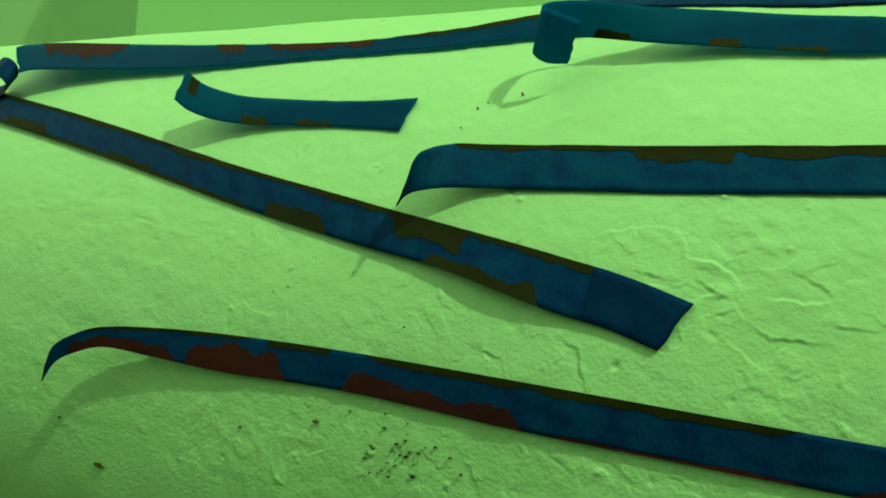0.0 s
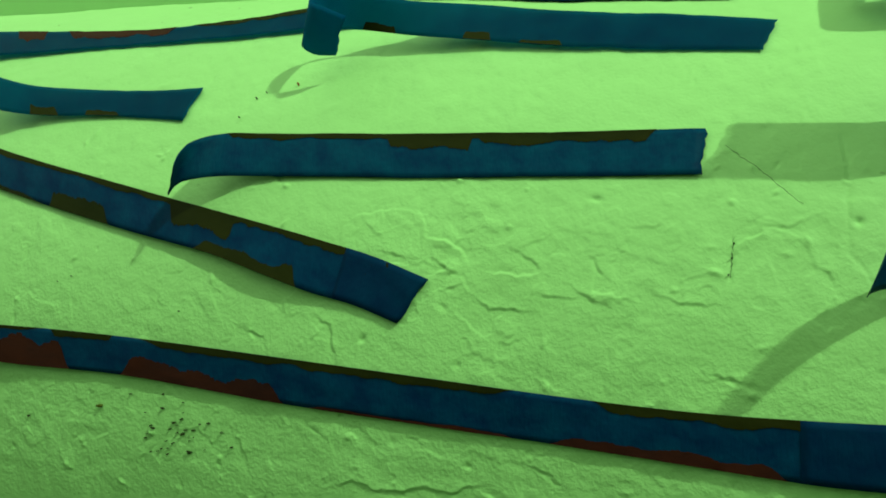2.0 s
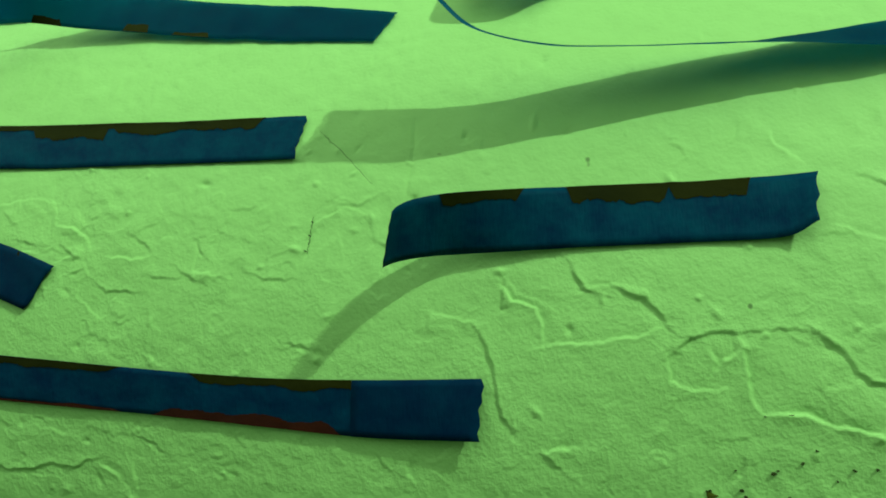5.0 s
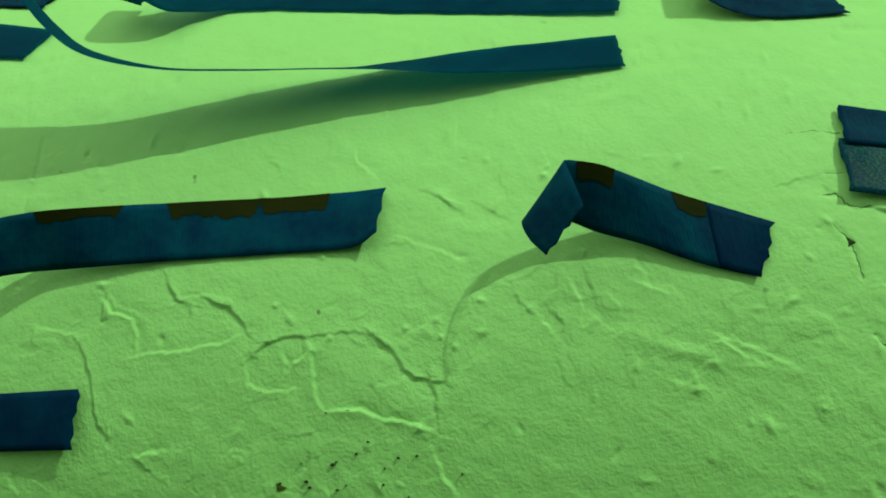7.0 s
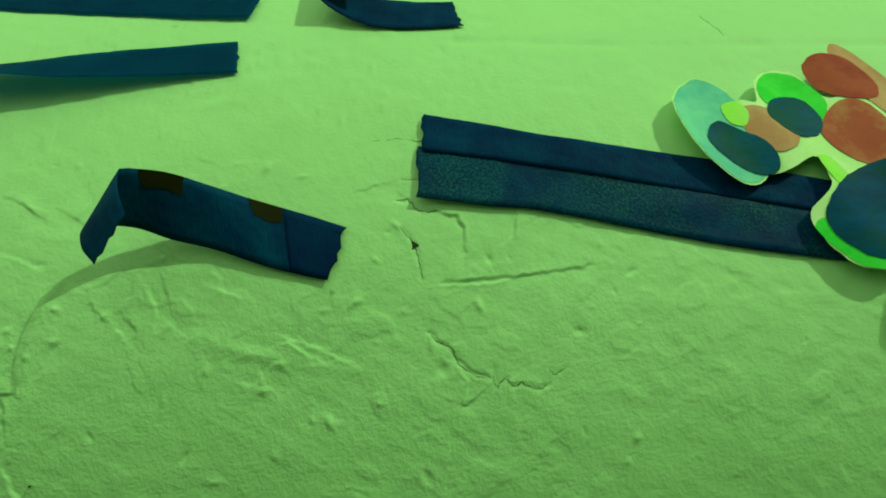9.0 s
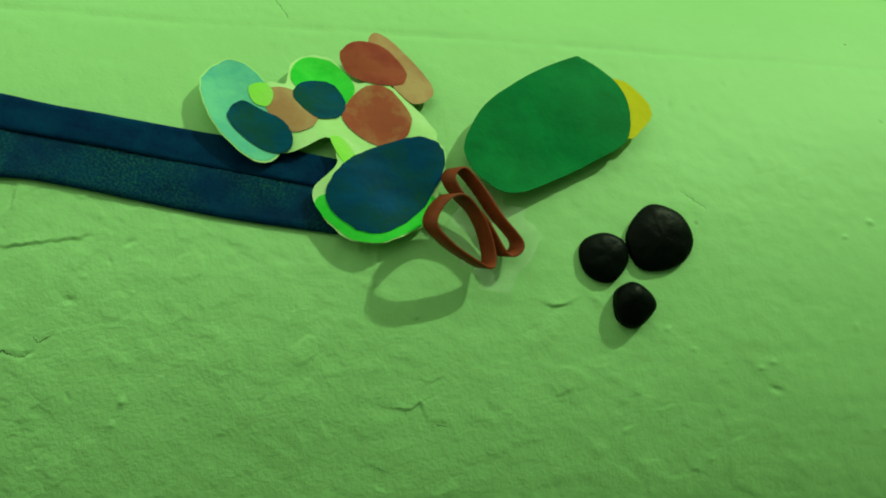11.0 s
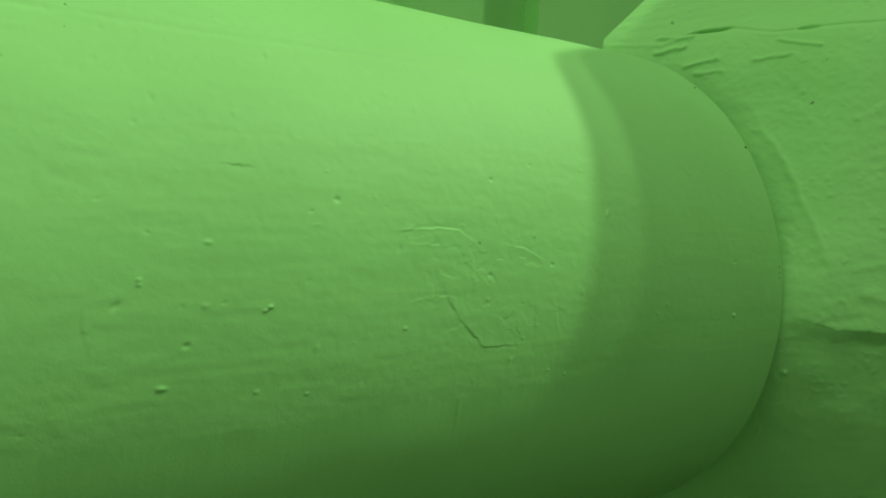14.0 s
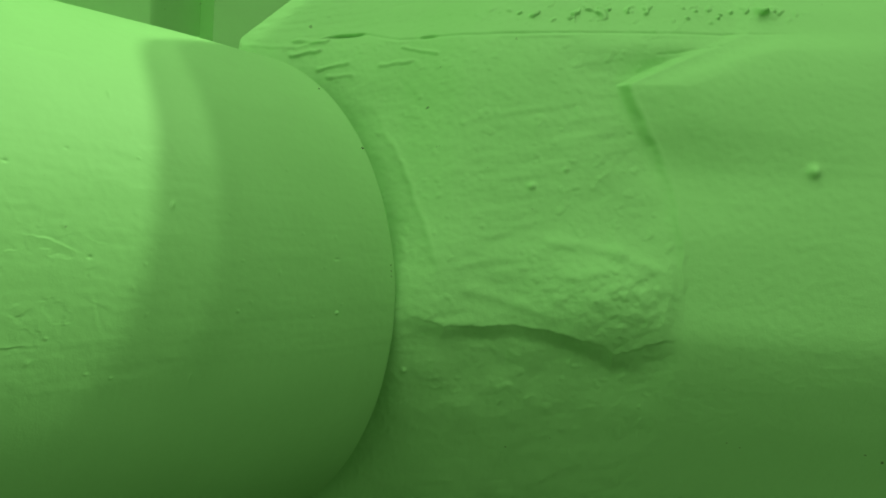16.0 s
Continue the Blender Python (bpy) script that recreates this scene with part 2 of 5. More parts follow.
paint_edge(0.50, [(-0.015, 19.5), (-0.010, 18.9), (-0.006, 18.1)])
paint_edge(-0.45, [(-0.061, 22.5), (-0.056, 20.4), (-0.047, 20.2), (-0.041, 19.3), (-0.038, 18.7)])
paint_edge(-0.30, [(-0.092, 21.8), (-0.083, 22.5), (-0.073, 23.0), (-0.061, 22.6)])
paint_edge(0.45, [(-0.085, 21.5), (-0.080, 20.6)])
paint_edge(-0.50, [(-0.073, 17.7), (-0.065, 17.6)])
paint_edge(0.45, [(-0.072, 18.7), (-0.064, 18.5)])
paint_edge(-0.45, [(-0.051, 16.9), (-0.045, 17.5), (-0.043, 18.5)])
paint_edge(0.50, [(-0.049, 18.0), (-0.043, 17.4)])
paint_edge(-0.40, [(-0.027, 17.6), (-0.014, 17.4), (-0.007, 17.8)])
paint_edge(0.55, [(-0.032, 15.2), (-0.025, 14.5), (-0.017, 14.4), (-0.011, 14.4)])
paint_edge(0.50, [(-0.007, 16.6), (-0.010, 15.3)])
paint_edge(0.40, [(-0.005, 15.9), (0.004, 15.9)])
paint_edge(-0.35, [(0.015, 18.2), (0.015, 16.4), (0.027, 16.2)])
paint_edge(0.40, [(0.008, 16.7), (0.020, 15.6)])
paint_edge(0.40, [(0.038, 16.9), (0.047, 16.2), (0.057, 16.3)])
paint_edge(0.55, [(-0.135, 10.3), (-0.126, 9.8), (-0.125, 9.4)])
paint_edge(-0.40, [(-0.134, 9.8), (-0.128, 9.4)])
paint_edge(0.60, [(-0.100, 12.2), (-0.093, 11.6), (-0.091, 10.2), (-0.089, 8.8)])
paint_edge(-0.50, [(-0.101, 11.4), (-0.098, 10.8), (-0.100, 10.2), (-0.093, 10.0)])
paint_edge(-0.40, [(-0.156, 13.1), (-0.151, 11.6)])
paint_edge(0.40, [(-0.162, 12.4), (-0.157, 11.3)])
paint_edge(0.50, [(-0.098, 2.4), (-0.092, 1.7)])
paint_edge(-0.50, [(-0.098, 1.9), (-0.093, 1.4)])
paint_edge(-0.40, [(-0.016, 4.4), (-0.009, 4.3)])
paint_edge(0.40, [(-0.014, 4.8), (-0.010, 4.7)])
paint_edge(0.45, [(-0.133, -0.1), (-0.130, -1.6)])
paint_edge(0.45, [(-0.361, 20.1), (-0.351, 19.7)])
paint_edge(-0.40, [(-0.360, 19.7), (-0.352, 19.3)])
paint_edge(0.50, [(-0.083, -2.5), (-0.076, -1.9), (-0.068, -2.3), (-0.055, -2.2), (-0.044, -1.3), (-0.034, -1.4), (-0.022, -0.4)])
paint_edge(-0.45, [(-0.022, -0.7), (-0.014, -1.3), (-0.009, -2.3)])
paint_edge(-0.35, [(-0.045, 1.7), (-0.035, 1.4)])
paint_edge(-0.40, [(-0.002, 9.2), (0.004, 8.7)])
paint_edge(0.40, [(-0.002, 2.1), (0.004, 1.6), (0.011, 0.7)])
paint_edge(-0.40, [(-0.000, 1.6), (0.006, 1.0)])
crack(0.70, [(0.064, 21.9), (0.064, 20.1), (0.064, 18.6)])
paint_edge(-0.50, [(0.144, 17.3), (0.148, 16.2), (0.155, 15.7), (0.160, 15.2)])
paint_edge(0.40, [(0.144, 17.2), (0.143, 15.3), (0.144, 14.2)])
paint_edge(-0.45, [(0.117, 14.2), (0.125, 13.9), (0.134, 13.6)])
paint_edge(0.40, [(0.117, 14.3), (0.116, 12.7)])
paint_edge(0.45, [(0.075, 23.6), (0.082, 23.0), (0.089, 23.9)])
paint_edge(-0.40, [(0.075, 23.1), (0.082, 22.6)])
paint_edge(0.45, [(0.100, 2.9), (0.105, 1.7)])
paint_edge(-0.45, [(0.116, 2.8), (0.122, 2.7), (0.127, 3.5)])
paint_edge(-0.40, [(0.063, 10.5), (0.071, 10.2)])
paint_edge(0.45, [(0.064, 10.8), (0.071, 10.6)])
crack(0.30, [(0.059, 30.4), (0.072, 28.1), (0.087, 25.1)])
paint_edge(0.70, [(0.135, 12.9), (0.139, 11.8), (0.143, 8.9), (0.146, 6.7), (0.149, 5.9)])
paint_edge(-0.60, [(0.142, 16.9), (0.147, 15.5), (0.156, 15.1), (0.159, 13.5), (0.159, 12.2)])
paint_edge(-0.50, [(0.159, 12.1), (0.169, 12.4), (0.182, 12.8), (0.193, 13.5), (0.201, 14.2)])
paint_edge(0.60, [(0.168, 18.2), (0.172, 16.8), (0.178, 16.4)])
paint_edge(0.75, [(0.183, 16.9), (0.192, 16.3), (0.197, 15.4), (0.201, 14.4)])
paint_edge(-0.40, [(0.174, 16.6), (0.182, 17.1), (0.188, 16.9)])
paint_edge(0.65, [(0.204, 12.4), (0.209, 13.5), (0.216, 13.9), (0.226, 14.1)])
paint_edge(-0.65, [(0.202, 11.7), (0.203, 10.2), (0.209, 9.6), (0.217, 9.9)])
paint_edge(-0.45, [(0.214, 13.1), (0.217, 11.9), (0.216, 11.0)])
paint_edge(0.60, [(0.223, 13.2), (0.224, 12.6), (0.220, 11.9), (0.217, 11.2)])
paint_edge(-0.80, [(0.225, 13.0), (0.227, 11.1), (0.228, 9.4), (0.232, 8.5), (0.244, 8.7), (0.252, 8.1), (0.262, 7.9), (0.272, 7.2)])
paint_edge(1.10, [(0.249, 14.2), (0.255, 13.3), (0.260, 11.8), (0.265, 11.2), (0.270, 11.0)])
paint_edge(0.70, [(0.270, 11.0), (0.272, 9.9), (0.273, 7.9)])
paint_edge(0.30, [(0.226, 14.1), (0.236, 14.5), (0.248, 14.4)])
paint_edge(0.60, [(0.161, 4.3), (0.164, 3.6), (0.168, 3.0)])
paint_edge(-0.50, [(0.161, 4.3), (0.165, 4.5), (0.172, 4.8)])
paint_edge(-0.50, [(0.295, 18.5), (0.299, 17.7), (0.302, 16.6)])
paint_edge(0.50, [(0.298, 18.0), (0.303, 16.6)])
paint_edge(-0.60, [(0.308, 16.0), (0.313, 14.8)])
paint_edge(0.55, [(0.311, 16.7), (0.315, 15.7), (0.315, 15.1)])
paint_edge(-0.50, [(0.317, 19.1), (0.321, 17.8), (0.322, 16.4)])
paint_edge(0.45, [(0.324, 19.1), (0.326, 17.9)])
paint_edge(-0.50, [(0.233, 30.5), (0.236, 29.1), (0.242, 28.0)])
paint_edge(0.50, [(0.287, 24.8), (0.292, 24.2)])
paint_edge(-0.50, [(0.270, 25.6), (0.275, 25.4)])
paint_edge(0.50, [(0.266, 26.1), (0.273, 25.4), (0.276, 24.8)])
paint_edge(0.55, [(0.227, 5.3), (0.227, 4.1), (0.225, 3.6)])
paint_edge(-0.50, [(0.272, 5.8), (0.274, 4.2), (0.279, 2.8)])
paint_edge(-0.40, [(0.368, 14.9), (0.375, 13.8), (0.379, 13.4)])
paint_edge(-0.35, [(0.328, 35.8), (0.336, 36.4)])
paint_edge(0.35, [(0.326, 36.8), (0.334, 37.4)])
paint_edge(0.50, [(0.073, 23.3), (0.079, 23.1)])
paint_edge(0.40, [(0.251, 21.5), (0.257, 21.7)])
paint_edge(-0.40, [(0.258, 22.0), (0.267, 21.3), (0.278, 20.4)])
crack(0.80, [(0.406, 26.1), (0.411, 26.1), (0.415, 25.1), (0.422, 25.1)])
paint_edge(0.90, [(0.422, 25.1), (0.429, 24.7), (0.432, 23.5), (0.432, 22.2)])
crack(0.70, [(0.408, 23.7), (0.413, 22.2), (0.415, 20.6), (0.416, 19.5)])
paint_edge(0.55, [(0.426, 19.3), (0.436, 19.5), (0.449, 19.7), (0.461, 20.0), (0.475, 20.6)])
paint_edge(-0.40, [(0.421, 19.0), (0.436, 19.2), (0.449, 19.5)])
paint_edge(0.60, [(0.451, 24.4), (0.450, 23.2), (0.448, 22.8)])
crack(0.50, [(0.397, 31.8), (0.408, 31.9), (0.417, 31.6)])
crack(0.40, [(0.408, 27.9), (0.415, 28.0)])
crack(0.80, [(0.418, 15.5), (0.421, 14.7), (0.426, 14.2), (0.429, 13.0), (0.435, 12.1), (0.439, 11.9)])
crack(0.80, [(0.441, 12.6), (0.442, 11.3), (0.445, 11.9), (0.448, 11.3), (0.451, 11.6), (0.453, 11.3), (0.457, 11.1), (0.460, 11.5)])
crack(0.50, [(0.461, 12.6), (0.463, 12.2), (0.467, 12.8)])
paint_edge(-0.70, [(0.427, 13.0), (0.432, 11.9), (0.431, 10.5)])
paint_edge(0.80, [(0.428, 10.2), (0.432, 9.9), (0.435, 10.5)])
paint_edge(-0.50, [(0.373, 14.7), (0.384, 13.6), (0.392, 13.0)])
paint_edge(-0.40, [(0.341, 19.0), (0.347, 18.4), (0.353, 18.0)])
crack(0.40, [(0.544, 49.9), (0.551, 45.9)])
paint_edge(-0.35, [(0.425, 6.3), (0.424, 4.2)])
paint_edge(0.40, [(0.526, 20.4), (0.532, 20.0)])
paint_edge(-0.40, [(0.468, 38.1), (0.477, 37.7)])
paint_edge(0.35, [(0.326, 35.7), (0.332, 35.4)])
paint_edge(0.60, [(0.591, 6.2), (0.597, 5.9), (0.602, 6.5), (0.604, 5.5)])
crack(0.40, [(0.606, 4.8), (0.614, 4.4)])
paint_edge(0.55, [(0.654, 15.0), (0.660, 14.6), (0.666, 15.0)])
crack(0.30, [(0.724, 25.9), (0.735, 24.1)])
paint_edge(0.35, [(0.791, 31.9), (0.798, 31.6)])
paint_edge(0.30, [(0.847, 40.0), (0.856, 40.1)])
paint_edge(0.40, [(0.607, -3.2), (0.614, -3.6)])
paint_edge(0.35, [(0.876, 6.2), (0.878, 3.7)])
paint_edge(-0.30, [(0.690, -0.4), (0.697, -1.6)])
paint_edge(-0.33, [(1.066, 16.2), (1.085, 16.4), (1.104, 16.0), (1.116, 14.3)])
paint_edge(0.28, [(1.057, 15.8), (1.072, 16.3)])
paint_edge(-0.22, [(1.070, 14.2), (1.088, 13.9)])
paint_edge(-0.33, [(1.143, 14.0), (1.158, 13.5), (1.175, 11.9)])
paint_edge(0.44, [(1.093, 6.2), (1.101, 3.7), (1.113, 1.2), (1.121, -0.6)])
paint_edge(0.28, [(1.121, -0.6), (1.147, -0.8)])
paint_edge(-0.19, [(1.066, 6.5), (1.081, 7.1), (1.098, 6.5)])
paint_edge(-0.28, [(1.186, 4.9), (1.190, 1.6)])
paint_edge(0.28, [(1.184, 4.9), (1.192, 4.0)])
paint_edge(0.40, [(0.954, 23.9), (0.962, 23.8)])
paint_edge(0.19, [(1.135, 40.9), (1.151, 41.0)])
paint_edge(0.35, [(0.979, 41.0), (0.994, 40.9)])
# smaller broken edges, thickest where the coat has flaked most
rng = random.Random(31)
for x0, x1, t0, t1, count, most in ((-0.12, 0.10, 14, 24, 46, 0.50), (-0.26, 0.30, -4, 4, 42, 0.45), (-0.34, -0.12, 10, 18, 14, 0.40), (0.10, 0.30, 4, 18, 30, 0.40), (0.30, 0.38, 10, 20, 24, 0.45), (0.20, 0.42, 26, 42, 54, 0.42), (-0.20, 0.10, 34, 42, 22, 0.30), (0.38, 0.75, -2, 16, 50, 0.28), (1.08, 1.19, 2, 17, 26, 0.35)):
    for k in range(count):
        x, th, way = rng.uniform(x0, x1), rng.uniform(t0, t1), rng.uniform(0, 6.28)
        points = []
        for q in range(rng.randint(2, 4)):
            points.append((x, th))
            x, th = x + 0.0026 * math.cos(way), th + 0.55 * math.sin(way)
            way += rng.uniform(-1.1, 1.1)
        paint_edge(rng.choice((-1, 1)) * rng.uniform(0.3, 1.0) * most, points)
# brush grooves along the upper pipe
BRUSHED = [
    ([(0.43, 44.6), (0.50, 44.5), (0.57, 44.7), (0.66, 44.5), (0.87, 44.2)], 0.0022, -0.0010),
    ([(0.87, 44.2), (1.0, 44.6), (1.2, 45.5)], 0.0025, -0.0006),
    ([(0.10, 32.0), (0.102, 28.0), (0.101, 22.0), (0.112, 18.2)], 0.0010, -0.0004),
    ([(0.335, 15.0), (0.360, 13.6), (0.39, 12.4)], 0.0022, 0.0005),
]
nub(-0.182, -1.0, 2.2, 1.6)
nub(0.105, 23.8, 2.4, -1.0)
nub(0.149, 38.6, 2.6, -1.0)
nub(0.005, 38.1, 2.0, -0.6)
nub(-0.035, 9.3, 2.0, -0.6)
nub(0.260, 14.9, 1.8, 0.7)
nub(0.273, 14.3, 1.6, 0.7)
nub(0.211, 16.4, 1.8, 0.6)
nub(0.315, 32.4, 2.0, 0.8)
nub(0.308, 27.8, 2.2, 0.8)
nub(0.248, 5.9, 2.4, 0.7)
nub(0.140, 37.8, 1.8, -0.8)
nub(0.122, 29.9, 2.0, -0.8)
nub(0.424, 43.0, 3.0, -0.9)
nub(0.401, 10.1, 1.6, 0.7)
nub(0.278, 13.6, 1.6, 0.8)
nub(0.423, 12.6, 4.0, -1.0)
nub(0.817, 2.5, 2.0, 0.5)
nub(0.902, 9.8, 1.8, 0.6)
nub(0.968, 6.3, 1.6, 0.9)
nub(0.804, 21.4, 1.8, 0.6)
nub(0.730, 0.4, 1.5, 0.4)
nub(0.710, 12.5, 2.0, 0.5)
nub(0.971, 6.7, 1.8, 1.2)
nub(1.017, 19.9, 3.0, -0.9)
nub(1.127, 9.6, 1.8, -0.9)
nub(1.407, 0.4, 2.4, 2.2)
nub(1.112, -9.4, 2.0, 1.3)
nub(0.902, 10.3, 1.8, 0.8)
nub(0.925, 2.9, 2.6, -0.8)
nub(0.825, 1.9, 3.6, -1.6)
nub(0.889, 36.8, 3.4, -0.7)
nub(1.301, 2.0, 1.8, 0.8)
nub(1.059, 2.9, 1.8, 0.7)
nub(1.201, -6.4, 1.8, 0.7)
nub(1.185, 10.9, 2.2, -0.7)
nub(0.964, -3.3, 1.6, 0.6)
nub(1.179, 26.8, 2.0, -0.5)
nub(0.905, 28.4, 3.0, -0.4)
nub(0.935, 7.2, 3.0, 0.5)


def pipe_relief(x, th):
    s = np.radians(th) * R
    calm = smooth(x, 0.55, 0.95)  # smoother, brushed coat towards the joint
    h = 0.0010 * turned_noise(x, s, 0.11, 3) + 0.0004 * turned_noise(x, s, 0.045, 4)
    h += (1 - 0.65 * calm) * (0.00022 * turned_noise(x, s, 0.017, 5) + 0.00016 * turned_noise(x, s, 0.007, 6) + 0.00005 * turned_noise(x, s, 0.0035, 18))
    h += (0.00008 * turned_noise(x, s, 0.0045, 7) + 0.00004 * turned_noise(x, s, 0.0023, 10)) * (1 - 0.4 * calm)
    h += calm * (0.00012 * turned_noise(x, s, 0.011, 8, 7.0) + 0.00007 * turned_noise(x, s, 0.004, 9, 5.0))
    lumps = turned_noise(x, s, 0.011, 15) + 0.5 * turned_noise(x, s, 0.005, 16)
    where = smooth(turned_noise(x, s, 0.05, 17), -0.35, 0.4) * (1 - 0.8 * calm)
    h += where * (0.00026 * smooth(lumps, 0.40, 0.75) - 0.00018 * smooth(-lumps, 0.55, 0.80))
    # places where older coats have come away in flakes
    flaky = np.exp(-(((x + 0.03) / 0.13) ** 2 + ((s - 0.07) / 0.035) ** 2))
    flaky += 0.7 * np.exp(-(((x + 0.1) / 0.2) ** 2 + ((s - 0.0) / 0.03) ** 2)) + 0.7 * np.exp(-(((x - 1.13) / 0.09) ** 2 + ((s - 0.04) / 0.05) ** 2))
    flaky += 0.5 * np.exp(-(((x - 0.32) / 0.1) ** 2 + ((s - 0.2) / 0.03) ** 2))
    flaky += 0.8 * np.exp(-(((x - 0.35) / 0.04) ** 2 + ((s - 0.068) / 0.026) ** 2)) + 0.7 * np.exp(-(((x - 0.27) / 0.09) ** 2 + ((s - 0.008) / 0.02) ** 2))
    f = turned_noise(x, s, 0.020, 11) + 0.6 * turned_noise(x, s, 0.008, 12) + 0.25 * turned_noise(x, s, 0.0035, 13)
    broken = np.clip(flaky, 0, 1) * smooth(turned_noise(x, s, 0.013, 14), -0.25, 0.35)
    h -= 0.00028 * broken * smooth(f, 0.30, 0.34) - 0.00016 * broken * np.exp(-((f - 0.26) / 0.05) ** 2)
    for k, (jump, pts) in enumerate(EDGES):
        add_ridge(h, x, s, pts, 0.0006, 0.00016, 100 + 6 * k, jump)
    for k, (depth, pts) in enumerate(CRACKS):
        add_ridge(h, x, s, pts, 0.0007, depth, 900 + 6 * k)
    for k, (pts, width, rise) in enumerate(BRUSHED):
        add_ridge(h, x, s, [(a, radians(b) * R) for a, b in pts], width, rise, 20 + k)
    rng = np.random.RandomState(21)
    for k in range(520):
        bx, bs, br = rng.uniform(-0.5, 1.42), rng.uniform(-0.06, 0.2), rng.uniform(0.0005, 0.0013)
        if k > 200:
            bx = rng.uniform(-0.35, 0.5)
        up = rng.choice([1, 1, -1]) * rng.uniform(0.35, 0.75) * br
        turn, slim = rng.uniform(0, 3.2), rng.uniform(1.0, 2.6)
        close = (np.abs(x - bx) < 0.007) & (np.abs(s - bs) < 0.007)
        dx, ds = x[close] - bx, s[close] - bs
        along, over = dx * math.cos(turn) + ds * math.sin(turn), ds * math.cos(turn) - dx * math.sin(turn)
        h[close] += up * np.exp(-((along / slim) ** 2 + over ** 2) / br ** 2)
    for bx, bs, br, rise in NUBS:
        close = (np.abs(x - bx) < 4 * br) & (np.abs(s - bs) < 4 * br)
        e = ((x[close] - bx) ** 2 + (s[close] - bs) ** 2) / (0.55 * br) ** 2
        h[close] += rise * np.exp(-e)
    return h


def grid_object(name, co, wrap, mat, label="", category="", extra_faces=()):
    """A mesh from a grid of points (rows, columns, 3)."""
    n, m = co.shape[:2]
    idx = np.arange(n * m).reshape(n, m)
    if wrap:
        idx = np.concatenate([idx, idx[:, :1]], 1)
    quads = np.stack([idx[:-1, :-1], idx[:-1, 1:], idx[1:, 1:], idx[1:, :-1]], -1).reshape(-1, 4)
    me = bpy.data.meshes.new(name)
    me.vertices.add(n * m)
    me.vertices.foreach_set("co", co.reshape(-1))
    me.loops.add(quads.size)
    me.loops.foreach_set("vertex_index", quads.reshape(-1).astype(np.int32))
    me.polygons.add(len(quads))
    me.polygons.foreach_set("loop_start", np.arange(0, quads.size, 4, dtype=np.int32))
    me.polygons.foreach_set("use_smooth", np.ones(len(quads), bool))
    me.update(calc_edges=True)
    me.validate()
    me.materials.append(mat)
    ob = new(name, me)
    if label:
        tagged(ob, label, category)
    return ob


def build_pipe():
    xs = np.concatenate([np.linspace(-1.9, -0.72, 26), np.arange(-0.70, -0.30, 0.0026), np.arange(-0.30, 0.62, 0.00056), np.arange(0.62, END_X - 0.0045, 0.00115), END_X - 0.004 * (1 - np.sin(np.linspace(0.1, math.pi / 2, 6)))])
    ths = np.concatenate([np.arange(-62, -8, 2.0), np.arange(-8, 30, 0.125), np.arange(30, 62, 0.42), np.arange(62, 108, 2.0), np.linspace(110, 290, 26)])
    X, T = np.meshgrid(xs, ths, indexing="ij")
    front = smooth(-np.abs(T - 20), -90, -60)
    r = R + pipe_relief(X, T) * front
    e = np.clip((X - (END_X - 0.004)) / 0.004, 0, 1)
    r = r - 0.004 * (1 - np.sqrt(np.clip(1 - e * e, 0, 1)))
    a = np.radians(T)
    co = np.stack([X, -r * np.cos(a), AXIS_Z + r * np.sin(a)], -1)
    last = co[-1].copy()
    cap = [last * (1 - k) + np.array([END_X, 0, AXIS_Z]) * k for k in (0.5, 0.98)]
    co = np.concatenate([co, np.stack(cap)], 0)
    ob = grid_object("pipe", co, True, GREEN)
    return tagged(ob, "thick horizontal pipe under lumpy flaking pale green paint", "pipe", kind="structure")


build_pipe()

# ---- the joint: a plastered elbow that turns towards the viewer ----
ALONG, OUT = Vector((0.5823, -0.8130, 0)), Vector((-0.8130, -0.5823, 0))
PROFILE = [(0.30, -1.56), (0.60, -1.31), (0.80, -1.155), (0.90, -1.088), (0.95, -1.060), (0.99, -1.045), (1.06, -1.05), (1.13, -1.064), (1.20, -1.081), (1.245, -1.095), (1.285, -1.115), (1.305, -1.136), (1.33, -1.152), (1.36, -1.185), (1.40, -1.235), (1.45, -1.30), (1.52, -1.36), (1.65, -1.395), (1.90, -1.40), (2.6, -1.40)]


def along(u, *stops):
    """A line over the joint's length: its height, or its place, at each stop."""
    return np.interp(u, [p[0] for p in stops], [p[1] for p in stops])


def mark(n, U, Z, u0, z0, u1, z1, width, rise):
    """A short raised or sunk stroke on the joint."""
    d = np.array((u1 - u0, z1 - z0))
    t = np.clip(((U - u0) * d[0] + (Z - z0) * d[1]) / (d @ d), 0, 1)
    e = np.hypot(U - u0 - t * d[0] + 0.0012 * turned_noise(U, Z, 0.006, 81), Z - z0 - t * d[1] + 0.0012 * turned_noise(U, Z, 0.006, 82))
    n += rise * np.exp(-(e / width) ** 2)


